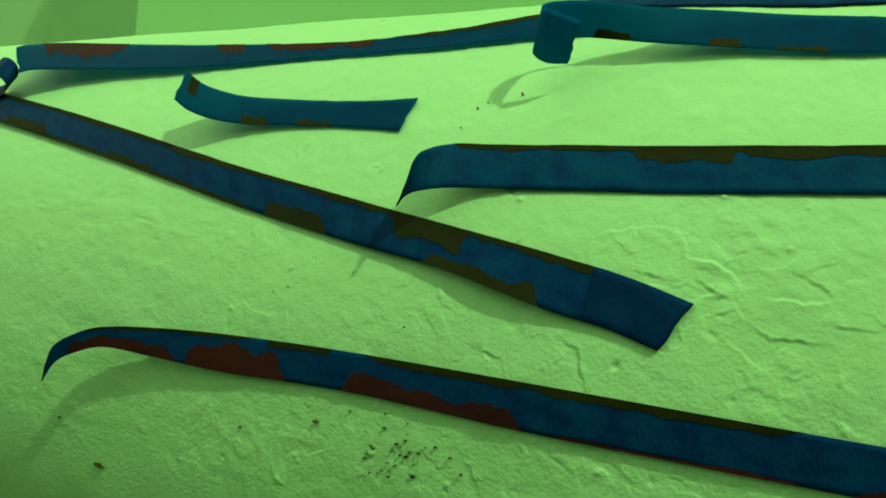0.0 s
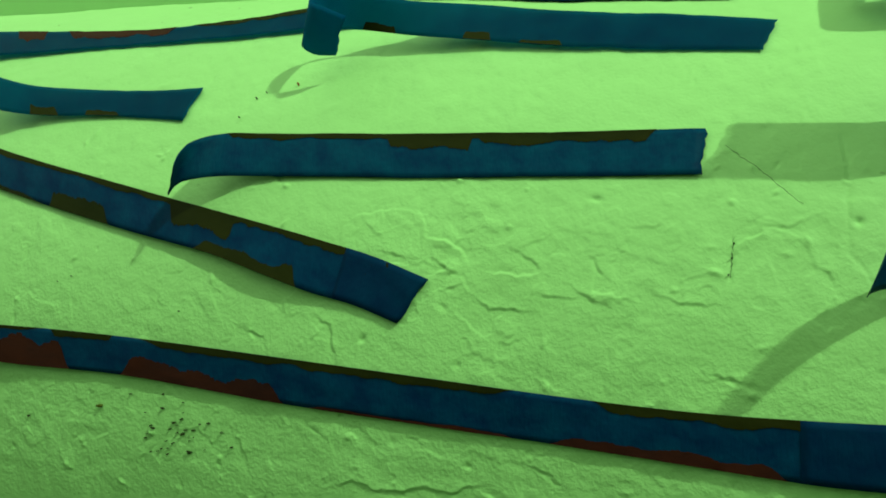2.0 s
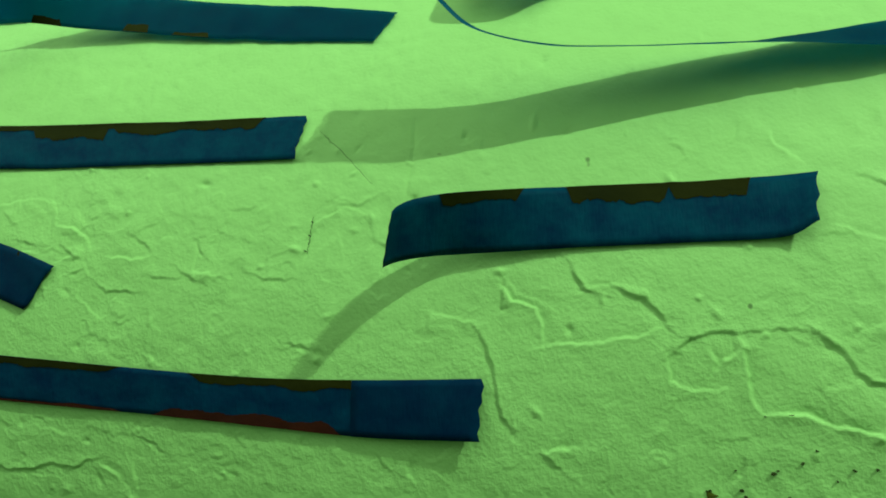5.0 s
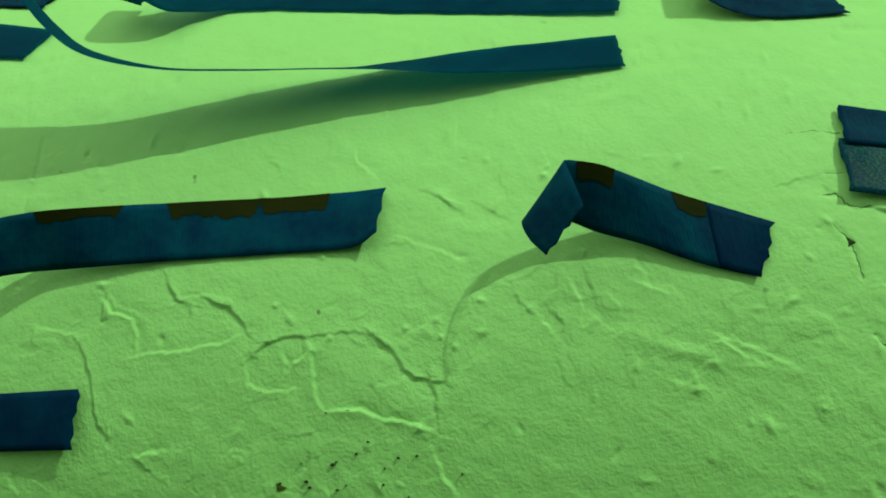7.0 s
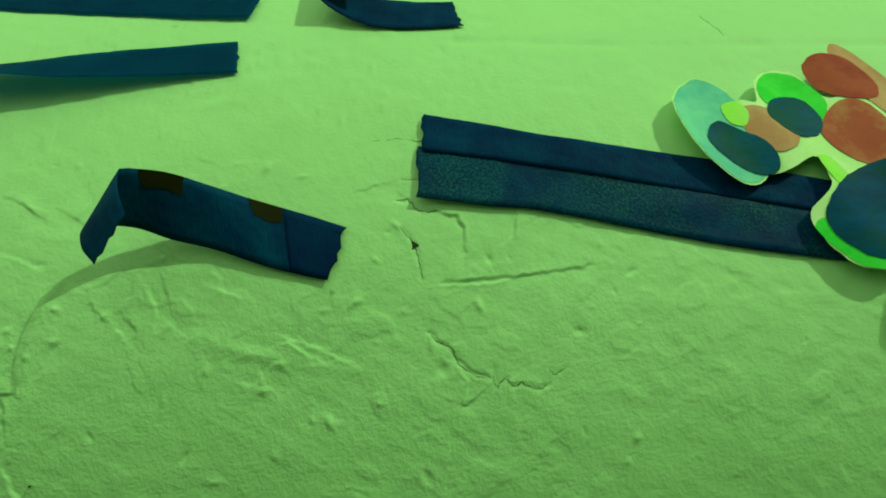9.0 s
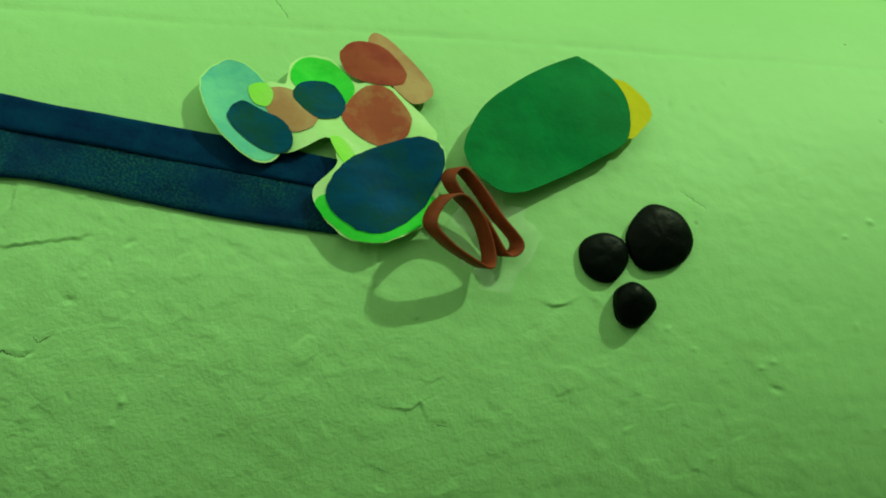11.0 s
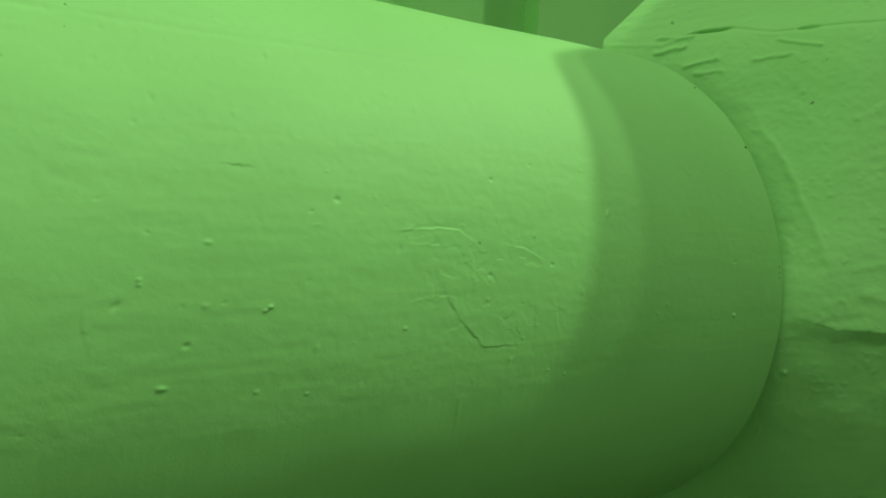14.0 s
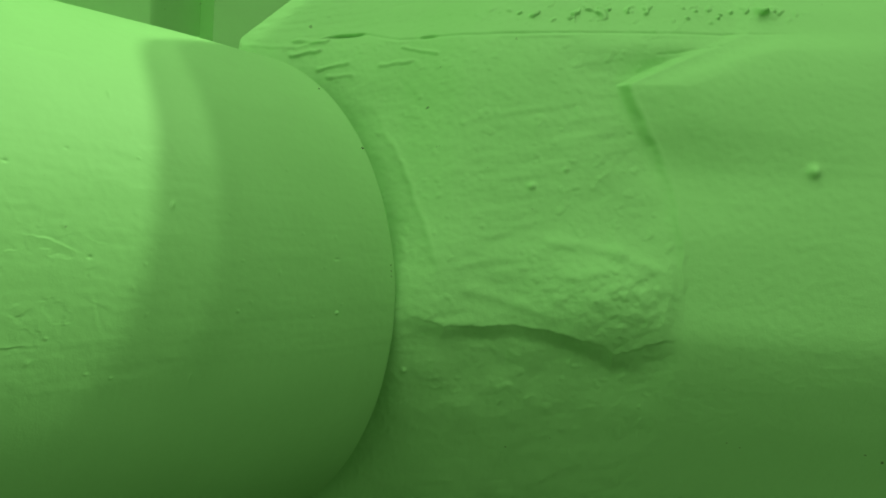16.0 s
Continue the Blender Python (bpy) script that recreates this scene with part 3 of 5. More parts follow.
def build_joint():
    us = np.concatenate([np.linspace(0.882, 0.90, 8), np.arange(0.902, 1.50, 0.0015), np.linspace(1.503, 1.80, 90), np.linspace(1.82, 3.2, 50)])
    zs = np.concatenate([np.linspace(0.30, 0.74, 24), np.arange(0.75, 0.8985, 0.003), np.arange(0.90, 1.37, 0.0014), np.arange(1.372, 1.45, 0.004), np.linspace(1.46, 1.90, 34)])
    U, Z = np.meshgrid(us, zs, indexing="ij")
    # unseen top edge swells towards the viewer, then drops, to shape the pipe's shadow
    peak = 2.341 - 2.0 * np.clip(1.772 - U, 0, 0.5) ** 2 - 0.5 * np.clip(U - 1.79, 0, 0.3)
    Z = Z + smooth(Z, 1.5, 1.9) * (peak - 1.9)
    fine = np.arange(0.0, 3.0, 0.002)
    curve = np.interp(fine, [p[0] for p in PROFILE], [p[1] for p in PROFILE])
    kernel = np.hanning(31) / np.hanning(31).sum()
    curve = np.convolve(np.pad(curve, 15, mode="edge"), kernel, mode="valid")
    n = np.interp(Z, fine, curve)
    wander = 0.003 * turned_noise(U, Z, 0.03, 51) + 0.0012 * turned_noise(U, Z, 0.008, 69)
    # the valley between the fill and the far pipe
    crease = along(Z, (1.03, 1.350), (1.08, 1.352), (1.128, 1.341), (1.177, 1.324), (1.233, 1.297), (1.30, 1.425)) + wander
    left = 1 - smooth(U, crease - 0.014, crease + 0.004)
    # the fill falls back towards the pipe, with a flat trowelled strip next to it
    n -= 0.052 * (1 - smooth(U, 0.95, 1.22)) * smooth(Z, 1.02, 1.22) + 0.012 * (1 - smooth(U, 1.06, 1.14))
    strip = along(Z, (1.03, 1.112), (1.045, 1.119), (1.093, 1.099), (1.138, 1.078), (1.198, 1.042), (1.25, 1.005)) + wander
    n -= 0.26 * np.clip(strip - U, 0, 0.06) * smooth(Z, 0.99, 1.09) * (1 - smooth(Z, 1.16, 1.27))
    n += 0.0008 * np.exp(-((U - strip) / 0.004) ** 2) * smooth(Z, 1.03, 1.08) * (1 - smooth(Z, 1.15, 1.19))
    # a slanting facet down into the valley
    fold = along(Z, (1.12, 1.30), (1.147, 1.287), (1.192, 1.281), (1.237, 1.253), (1.279, 1.224)) + wander
    n -= 0.24 * np.clip(np.minimum(U, crease) - fold + 0.010, 0, 0.09) * smooth(Z, 1.08, 1.17) * (left * (1 - smooth(Z, 1.225, 1.285)) + (1 - left) * (1 - smooth(Z, 1.11, 1.24)) * (1 - smooth(U, 1.36, 1.60)))
    n -= 0.003 * left * smooth(Z, 0.9, 1.0)
    # the far pipe stands proud below a sloping shoulder
    shoulder = along(U, (1.297, 1.231), (1.36, 1.256), (1.405, 1.277), (1.45, 1.290), (1.55, 1.296))
    n += 0.0085 * (1 - left) * smooth(U, crease - 0.01, crease + 0.07) * (1 - smooth(Z, shoulder - 0.014, shoulder + 0.012)) * (1 - smooth(U, 1.44, 1.60)) * smooth(Z, 1.05, 1.20)
    n += 0.0012 * np.exp(-((U - crease) / 0.0035) ** 2) * smooth(Z, 0.99, 1.05) * (1 - smooth(Z, 1.22, 1.24))
    # the swollen lower fill, ragged along its lip, with a hollow beneath
    swell = np.exp(-(((U - 1.285) / 0.07) ** 2 + ((Z - 1.026) / 0.042) ** 2)) * left
    n += 0.019 * swell
    n += swell * (0.0036 * turned_noise(U, Z, 0.040, 70) + 0.0011 * turned_noise(U, Z, 0.014, 71) + 0.0009 * turned_noise(U, Z, 0.006, 72) + 0.0006 * turned_noise(U, Z, 0.003, 78))
    lip = along(U, (1.06, 1.012), (1.089, 1.0), (1.105, 0.996), (1.128, 0.988), (1.165, 0.992), (1.207, 0.993), (1.255, 0.984), (1.28, 0.980), (1.292, 0.971), (1.312, 0.977), (1.334, 0.986), (1.36, 0.99)) + 0.0022 * turned_noise(U, Z * 0.2, 0.02, 56) + 0.0012 * turned_noise(U, Z * 0.2, 0.006, 57)
    reach = smooth(U, 1.075, 1.14) * (1 - smooth(U, 1.31, 1.36))
    n -= reach * (0.0066 + 0.003 * turned_noise(U, Z, 0.03, 66)) * (1 - smooth(Z, lip - 0.016 - 0.008 * smooth(U, 1.22, 1.32), lip + 0.001)) * smooth(Z, lip - 0.15, lip - 0.012)
    n += reach * 0.0018 * np.exp(-np.clip(Z - lip, 0, 1) / 0.014) * (Z > lip - 0.001) * (0.8 + 0.5 * turned_noise(U, Z, 0.02, 58))
    rough = 0.22 + 0.78 * left
    n += rough * (0.0022 * turned_noise(U, Z, 0.075, 52) + 0.0006 * turned_noise(U, Z, 0.024, 53) + 0.0003 * turned_noise(U, Z, 0.009, 54))
    n += 0.00022 * turned_noise(U, Z, 0.005, 55) + 0.00016 * rough * turned_noise(U, Z, 0.003, 79)
    pimples = smooth(turned_noise(U, Z, 0.010, 73) + 0.5 * turned_noise(U, Z, 0.004, 74), 0.72, 0.95)
    n += 0.0006 * rough * pimples
    # trowel strokes
    n += rough * 0.0005 * turned_noise(U + 0.3 * Z, Z - 0.2 * U, 0.006, 75, 6.0) * smooth(turned_noise(U, Z, 0.06, 76), -0.2, 0.5)
    # a crumbly crack along the top of the fill
    ledge = along(U, (0.944, 1.275), (0.975, 1.287), (1.012, 1.291), (1.058, 1.283), (1.10, 1.284), (1.188, 1.286), (1.279, 1.292), (1.391, 1.296), (1.479, 1.301)) + 0.0008 * turned_noise(U, Z * 0.1, 0.02, 59)
    deep = 0.0022 + 0.0065 * np.exp(-((U - 0.994) / 0.017) ** 4) + 0.004 * np.exp(-((U - 1.091) / 0.009) ** 4)
    n -= deep * np.exp(-((Z - ledge) / (0.0010 + 0.10 * deep)) ** 2) * smooth(U, 0.955, 0.975) * (1 - smooth(U, 1.40, 1.5))
    n += 0.0014 * np.exp(-((Z - ledge + 0.0035) / 0.0022) ** 2) * smooth(turned_noise(U, Z, 0.03, 60), -0.3, 0.4) * (1 - smooth(U, 1.30, 1.45))
    # loose lumps on the slope above it
    band = np.exp(-((Z - ledge - 0.026) / 0.010) ** 2) * smooth(U, 1.10, 1.20) * (1 - smooth(U, 1.42, 1.52))
    lumps = turned_noise(U, Z, 0.007, 61) + 0.6 * turned_noise(U, Z, 0.0035, 62)
    n += 0.0045 * band * smooth(lumps, 0.42, 0.78)
    clump = np.exp(-(((U - 1.442) / 0.011) ** 2 + ((Z - 1.328) / 0.009) ** 2))
    n += clump * (0.011 + 0.007 * turned_noise(U, Z, 0.006, 77))
    # loosened flakes beside the pipe's end
    mark(n, U, Z, 0.942, 1.280, 0.976, 1.282, 0.0026, 0.0035)
    mark(n, U, Z, 0.942, 1.262, 0.972, 1.270, 0.0026, 0.0035)
    mark(n, U, Z, 0.973, 1.247, 1.006, 1.254, 0.0022, 0.0026)
    mark(n, U, Z, 0.985, 1.238, 1.012, 1.240, 0.0020, 0.0018)
    mark(n, U, Z, 1.043, 1.252, 1.076, 1.256, 0.0020, 0.0024)
    mark(n, U, Z, 1.066, 1.273, 1.104, 1.263, 0.0018, 0.0026)
    mark(n, U, Z, 1.330, 1.268, 1.392, 1.281, 0.0012, -0.0012)
    mark(n, U, Z, 1.225, 1.074, 1.290, 1.068, 0.0060, 0.0020)
    mark(n, U, Z, 1.250, 1.043, 1.285, 1.050, 0.0060, 0.0015)
    mark(n, U, Z, 1.290, 1.066, 1.333, 1.050, 0.0060, 0.0017)
    mark(n, U, Z, 1.150, 1.025, 1.235, 1.004, 0.0060, 0.0012)
    for bu, bz, br, rise in ((1.206, 1.126, 0.0030, 0.0035), (1.474, 1.154, 0.0055, 0.0060), (1.091, 0.938, 0.0025, 0.0030), (1.238, 1.144, 0.0022, 0.0020), (1.16, 1.085, 0.002, 0.0015), (1.09, 1.215, 0.002, 0.0016)):
        n += rise * np.exp(-((U - bu) ** 2 + (Z - bz) ** 2) / br ** 2)
    shift = np.clip(Z - 1.28, 0, 0.5) * 0.75 * (1 - smooth(U, 0.8, 1.6))
    Us = U + shift
    co = np.stack([ALONG.x * Us + OUT.x * n, ALONG.y * Us + OUT.y * n, Z], -1)
    # a back face gives the wall its thickness
    rear = np.stack([co[:, -1, 0] - OUT.x * 0.25, co[:, -1, 1] - OUT.y * 0.25, co[:, -1, 2]], -1)
    foot = rear.copy()
    foot[:, 2] = 0.3
    co = np.concatenate([co, rear[:, None], foot[:, None]], 1)
    ob = grid_object("joint_wall", co, False, ROUGH_GREEN)
    return tagged(ob, "plastered pipe elbow in pale green with a ragged patched crease", "wall", kind="structure")


build_joint()


def box(bm, x0, x1, y0, y1, z0, z1):
    bmesh.ops.create_cube(bm, size=1.0, matrix=Matrix.Translation(((x0 + x1) / 2, (y0 + y1) / 2, (z0 + z1) / 2)) @ Matrix.Diagonal((x1 - x0, y1 - y0, z1 - z0, 1)))


def mesh_object(name, bm, mat, parent=None, label="", flat=False):
    me = bpy.data.meshes.new(name)
    bm.normal_update()
    bm.to_mesh(me)
    bm.free()
    if not flat:
        for p in me.polygons:
            p.use_smooth = True
    me.materials.append(mat)
    ob = new(name, me)
    if parent:
        ob.parent = parent
    if label:
        tagged(ob, label)
    return ob


# the wall behind, with two dark niches, and the floor
for name, spans in (("wall_back", [(-1.06, 1.39), (1.67, 4.0)]),):
    for x0, x1 in spans:
        bm = bmesh.new()
        box(bm, x0, x1, 0.30, 0.62, 0.0, 2.6)
        tagged(mesh_object(name, bm, GREEN, flat=True), "plain pale green painted wall behind the pipe", "wall", kind="structure")
bm = bmesh.new()
box(bm, -4.0, 1.39, 0.62, 0.72, 0.0, 2.6)
box(bm, 1.39, 1.67, 0.335, 0.72, 0.0, 2.6)
tagged(mesh_object("wall_niche", bm, GREEN, flat=True), "shaded green wall at the back of the niches", "wall", kind="structure")
# slab added and leaned back to catch light as the wall's bright strip
bm = bmesh.new()
bmesh.ops.create_cube(bm, size=1.0, matrix=pose(1.835, 0.42, 1.30, -24, 0, -24) @ Matrix.Diagonal((0.34, 0.16, 1.5, 1)))
bmesh.ops.bevel(bm, geom=bm.edges[:], offset=0.02, segments=3, affect="EDGES")
tagged(mesh_object("tilted_wall_slab", bm, GREEN), "pale green leaning slab added as the bright strip beside the niche", "wall", kind="structure")
# unseen floor, kept dark so little light bounces up under the pipe
bm = bmesh.new()
box(bm, -5.0, 5.0, -5.0, 0.8, -0.05, 0.0)
tagged(mesh_object("floor", bm, FLOOR_GREEN, flat=True), "unseen dark green floor added to keep bounce light low", "floor", kind="structure")


# ---- tape strips ----
def spline(rows, steps):
    """Points along a smooth curve through the rows."""
    p = np.array(rows, float)
    p = np.vstack([2 * p[0] - p[1], p, 2 * p[-1] - p[-2]])
    out = []
    for i in range(1, len(p) - 2):
        for k in range(steps):
            t = k / steps
            a, b, c, d = p[i - 1], p[i], p[i + 1], p[i + 2]
            out.append(0.5 * (2 * b + (c - a) * t + (2 * a - 5 * b + 4 * c - d) * t * t + (3 * b - a - 3 * c + d) * t ** 3))
    out.append(p[-2])
    return np.array(out)


def tape_strip(rows, mat, label, seed, torn=(0.0008, 0.0008), across=9, buckle=0.35, patches=(), fresh=None):
    """A strip of tape; each row: x, th, h of its top edge, then of its low edge. torn: how ragged its two ends are.
    patches: paint residue along an edge, as (x from, x to, share of the width, 1 top or 0 low edge, material)."""
    rng = random.Random(seed)
    line = spline(rows, 12)
    tops = [on_pipe(*r[:3]) for r in line]
    lows = [on_pipe(*r[3:]) for r in line]
    n = len(line)
    share = np.linspace(0, 1, across)[None, :]
    gx, gt, gh = (line[:, k:k + 1] * (1 - share) + line[:, k + 3:k + 4] * share for k in range(3))
    gh = gh + 1000 * pipe_relief(gx, gt) * np.clip(1.2 - gh / 5, 0, 1)

    def at(x, th, h, f):
        wave = buckle * noise.noise(Vector((x * 30 + seed, f * 2.0, seed * 1.7))) * min(1, 4 * f * (1 - f) + 0.5)
        return on_pipe(x, th, h + 0.45 + wave)

    grid = [[at(gx[i, j], gt[i, j], gh[i, j], j / (across - 1)) for j in range(across)] for i in range(n)]
    for end, inner, amount in ((0, 1, torn[0]), (n - 1, n - 2, torn[1])):
        for j in range(across):
            d = (grid[end][j] - grid[inner][j]).normalized()
            grid[end][j] = grid[end][j] + d * amount * (rng.random() * 2 - 1.0)
    bm = bmesh.new()
    uv = bm.loops.layers.uv.new("UVMap")
    run = [0.0]
    for i in range(1, n):
        run.append(run[-1] + ((tops[i] - tops[i - 1]).length + (lows[i] - lows[i - 1]).length) / 2)
    layers = []
    for side in (1, -1):
        vs = []
        for i in range(n):
            vr = []
            for j in range(across):
                a = grid[min(i + 1, n - 1)][j] - grid[max(i - 1, 0)][j]
                b = grid[i][min(j + 1, across - 1)] - grid[i][max(j - 1, 0)]
                vr.append(bm.verts.new(grid[i][j] + a.cross(b).normalized() * 0.00012 * side))
            vs.append(vr)
        layers.append(vs)

    def face(vs, coords):
        f = bm.faces.new(vs)
        f.smooth = True
        for loop, c in zip(f.loops, coords):
            loop[uv].uv = c

    for s, vs in enumerate(layers):
        for i in range(n - 1):
            for j in range(across - 1):
                q = [(i, j), (i + 1, j), (i + 1, j + 1), (i, j + 1)]
                if s:
                    q.reverse()
                face([vs[a][b] for a, b in q], [(run[a], 1 - b / (across - 1)) for a, b in q])
    bm.edges.ensure_lookup_table()
    rim = [(i, 0) for i in range(n)] + [(n - 1, j) for j in range(1, across)] + [(i, across - 1) for i in range(n - 2, -1, -1)] + [(0, j) for j in range(across - 2, 0, -1)]
    for a, b in zip(rim, rim[1:] + rim[:1]):
        face([layers[0][a[0]][a[1]], layers[1][a[0]][a[1]], layers[1][b[0]][b[1]], layers[0][b[0]][b[1]]], [(run[a[0]], 1 - a[1] / (across - 1))] * 2 + [(run[b[0]], 1 - b[1] / (across - 1))] * 2)
    for e in bm.edges:
        if len(e.link_faces) == 2 and e.calc_face_angle(0) > 0.9:
            e.smooth = False
    ob = tagged(mesh_object("tape_strip", bm, mat), label, "tape", "tape strips on the pipe")
    if fresh:
        stuck_end(grid, gx, *fresh, ob, seed)
    for k, (x0, x1, deep, side, pm) in enumerate(patches):
        residue(grid, gx, x0, x1, deep, side, pm, ob, seed * 10 + k)
    return ob


def stuck_end(grid, gx, x0, x1, parent, seed):
    """A second, fresher length of tape pressed over a strip's end."""
    middle = gx.mean(1)
    across = len(grid[0])
    rows = [i for i in range(len(grid)) if x0 <= middle[i] <= x1]
    bm = bmesh.new()
    layers = []
    for lift in (0.00042, 0.0001):
        vs = []
        for i in rows:
            vr = []
            for j in range(across):
                a = grid[min(i + 1, len(grid) - 1)][j] - grid[max(i - 1, 0)][j]
                b = grid[i][min(j + 1, across - 1)] - grid[i][max(j - 1, 0)]
                normal = a.cross(b).normalized()
                out = Vector((0, grid[i][j].y, grid[i][j].z - AXIS_Z))
                vr.append(bm.verts.new(grid[i][j] + normal * (lift if normal.dot(out) > 0 else -lift)))
            vs.append(vr)
        layers.append(vs)
    uv = bm.loops.layers.uv.new("UVMap")
    for vs in layers:
        for i in range(len(rows) - 1):
            for j in range(across - 1):
                f = bm.faces.new([vs[i][j], vs[i + 1][j], vs[i + 1][j + 1], vs[i][j + 1]])
                for loop, (p, q) in zip(f.loops, ((i, j), (i + 1, j), (i + 1, j + 1), (i, j + 1))):
                    loop[uv].uv = (float(middle[rows[p]]) + seed, 1 - q / (across - 1))
    n, m = len(rows) - 1, across - 1
    rim = [(i, 0) for i in range(n + 1)] + [(n, j) for j in range(1, m + 1)] + [(i, m) for i in range(n - 1, -1, -1)] + [(0, j) for j in range(m - 1, 0, -1)]
    for (a, b), (c, d) in zip(rim, rim[1:] + rim[:1]):
        bm.faces.new([layers[0][a][b], layers[1][a][b], layers[1][c][d], layers[0][c][d]])
    bmesh.ops.recalc_face_normals(bm, faces=bm.faces)
    mesh_object("stuck_end", bm, TAPE_END, parent, "darker fresh length of tape")


def residue(grid, gx, x0, x1, deep, side, pm, parent, seed):
    """A thin skin of old paint along one edge of a strip, with a broken inner edge."""
    middle = gx.mean(1)
    n, across = len(grid), len(grid[0])

    def spot(i, f):
        i = min(max(i, 0), n - 1.001)
        a, b, t = int(i), int(i) + 1, i - int(i)
        g = min(f * (across - 1), across - 1.001)
        c, u = int(g), g - int(g)
        p = (grid[a][c] * (1 - u) + grid[a][c + 1] * u) * (1 - t) + (grid[b][c] * (1 - u) + grid[b][c + 1] * u) * t
        along, over = grid[b][c] - grid[a][c], grid[a][c + 1] - grid[a][c]
        normal = along.cross(over).normalized()
        out = Vector((0, p.y, p.z - AXIS_Z))
        return p + normal * (0.00036 if normal.dot(out) > 0 else -0.00036)

    order = np.argsort(middle)
    i0, i1 = (float(np.interp(x, middle[order], order)) for x in (x0, x1))
    steps = max(16, int(abs(x1 - x0) / 0.0005))
    bm = bmesh.new()
    prev = None
    for k in range(steps + 1):
        t = k / steps
        rough = 1 + 0.55 * noise.noise(Vector((t * abs(x1 - x0) * 75, seed * 3.7, 0))) + 0.16 * noise.noise(Vector((t * abs(x1 - x0) * 260, seed * 1.9, 5))) + 0.12 * noise.noise(Vector((t * abs(x1 - x0) * 900, seed, 9)))
        ends = min(1, 12 * t, 12 * (1 - t))
        d = deep * rough * (0.06 + 0.94 * ends * ends * (3 - 2 * ends))
        row = []
        for q in range(5):
            f = d * q / 4
            row.append(bm.verts.new(spot(i0 + (i1 - i0) * t, f if side else 1 - f)))
        if prev:
            for q in range(4):
                bm.faces.new([prev[q], row[q], row[q + 1], prev[q + 1]])
        prev = row
    mesh_object("residue", bm, pm, parent, "olive paint residue" if pm is OLIVE else "rusty paint residue")


LONG_LOW = [
    (-0.3813, 1.45, 20, -0.388, -0.8, 16.5), (-0.379, 3.5, 18, -0.3787, 1.75, 15.5),
    (-0.3666, 5.1, 16, -0.3643, 3.25, 13.5), (-0.352, 6.28, 11.5, -0.3472, 4.2, 10),
    (-0.3222, 7.08, 6.7, -0.3157, 4.03, 5.7), (-0.2728, 7.74, 2, -0.2682, 3.81, 2.7),
    (-0.2045, 8.09, 1, -0.1994, 4.31, 1.5), (-0.1219, 8.07, 0.8, -0.119, 3.99, 1.2),
    (-0.0475, 7.95, 0.8, -0.0455, 3.99, 1), (0.0118, 7.87, 0.8, 0.0132, 4.09, 1),
    (0.0557, 8.01, 0.8, 0.057, 4.07, 1.5), (0.0958, 8.53, 0.8, 0.0969, 4.08, 1.5),
    (0.1389, 9.35, 1, 0.1387, 4.74, 4),
]
DIAGONAL = [
    (-0.6303, 42.54, 6, -0.5945, 36.14, 5), (-0.5762, 40.41, 4, -0.5445, 34.02, 3),
    (-0.4234, 33.43, 2, -0.4037, 27.67, 1.5), (-0.3116, 27.87, 1, -0.2988, 22.57, 1),
    (-0.2277, 24.34, 0.6, -0.2165, 19.14, 1.6), (-0.1663, 21.82, 0.8, -0.1628, 17.2, 3.4),
    (-0.1344, 20.53, 0.8, -0.1287, 15.44, 5.2), (-0.1052, 19.31, 0.6, -0.1044, 14.24, 3.1),
    (-0.0783, 18.13, 0.6, -0.0829, 13.48, 1.2), (-0.0517, 16.42, 0.8, -0.0627, 12.29, 1),
]
MIDDLE = [
    (-0.1708, 23.57, 30, -0.1832, 21.91, 14), (-0.1736, 25.27, 26, -0.1788, 22.82, 16),
    (-0.175, 27.39, 19, -0.1744, 23.66, 14), (-0.1674, 29.54, 10, -0.163, 24.85, 8),
    (-0.1478, 30.71, 3, -0.1397, 25.73, 2), (-0.0831, 31.16, 0.6, -0.0767, 26.14, 0.6),
    (-0.005, 31.51, 0.6, -0.0015, 26.77, 0.6), (0.0513, 32.06, 0.8, 0.0508, 27.32, 0.8),
]
SHORT_CURLED = [
    (-0.351, 37.32, 28, -0.3511, 33.55, 22), (-0.3462, 37.06, 21, -0.3414, 32.8, 17),
    (-0.3381, 37.15, 14, -0.3254, 32.51, 11), (-0.3183, 37.52, 6, -0.3023, 33.07, 4),
    (-0.2753, 37.68, 2, -0.2614, 33.58, 1.5), (-0.238, 37.81, 0.8, -0.2282, 33.39, 0.8),
    (-0.2065, 38.18, 1, -0.2084, 33.03, 1),
]
UPPER_LEFT = [
    (-0.5774, 47.43, 22, -0.538, 40.85, 19), (-0.584, 50.61, 17, -0.5331, 42.37, 16),
    (-0.5553, 52.74, 12, -0.5036, 43.71, 11), (-0.4787, 53.37, 6, -0.4403, 44.91, 5),
    (-0.3669, 52.49, 2, -0.3448, 46.29, 2), (-0.2952, 51.9, 1, -0.2819, 47.37, 1.5),
    (-0.237, 53.28, 1, -0.2245, 48.11, 2), (-0.2034, 55.16, 1, -0.1903, 48.81, 2),
    (-0.1735, 58.29, 1, -0.1582, 49.48, 2), (-0.1431, 62.99, 1, -0.1253, 50.24, 1),
]
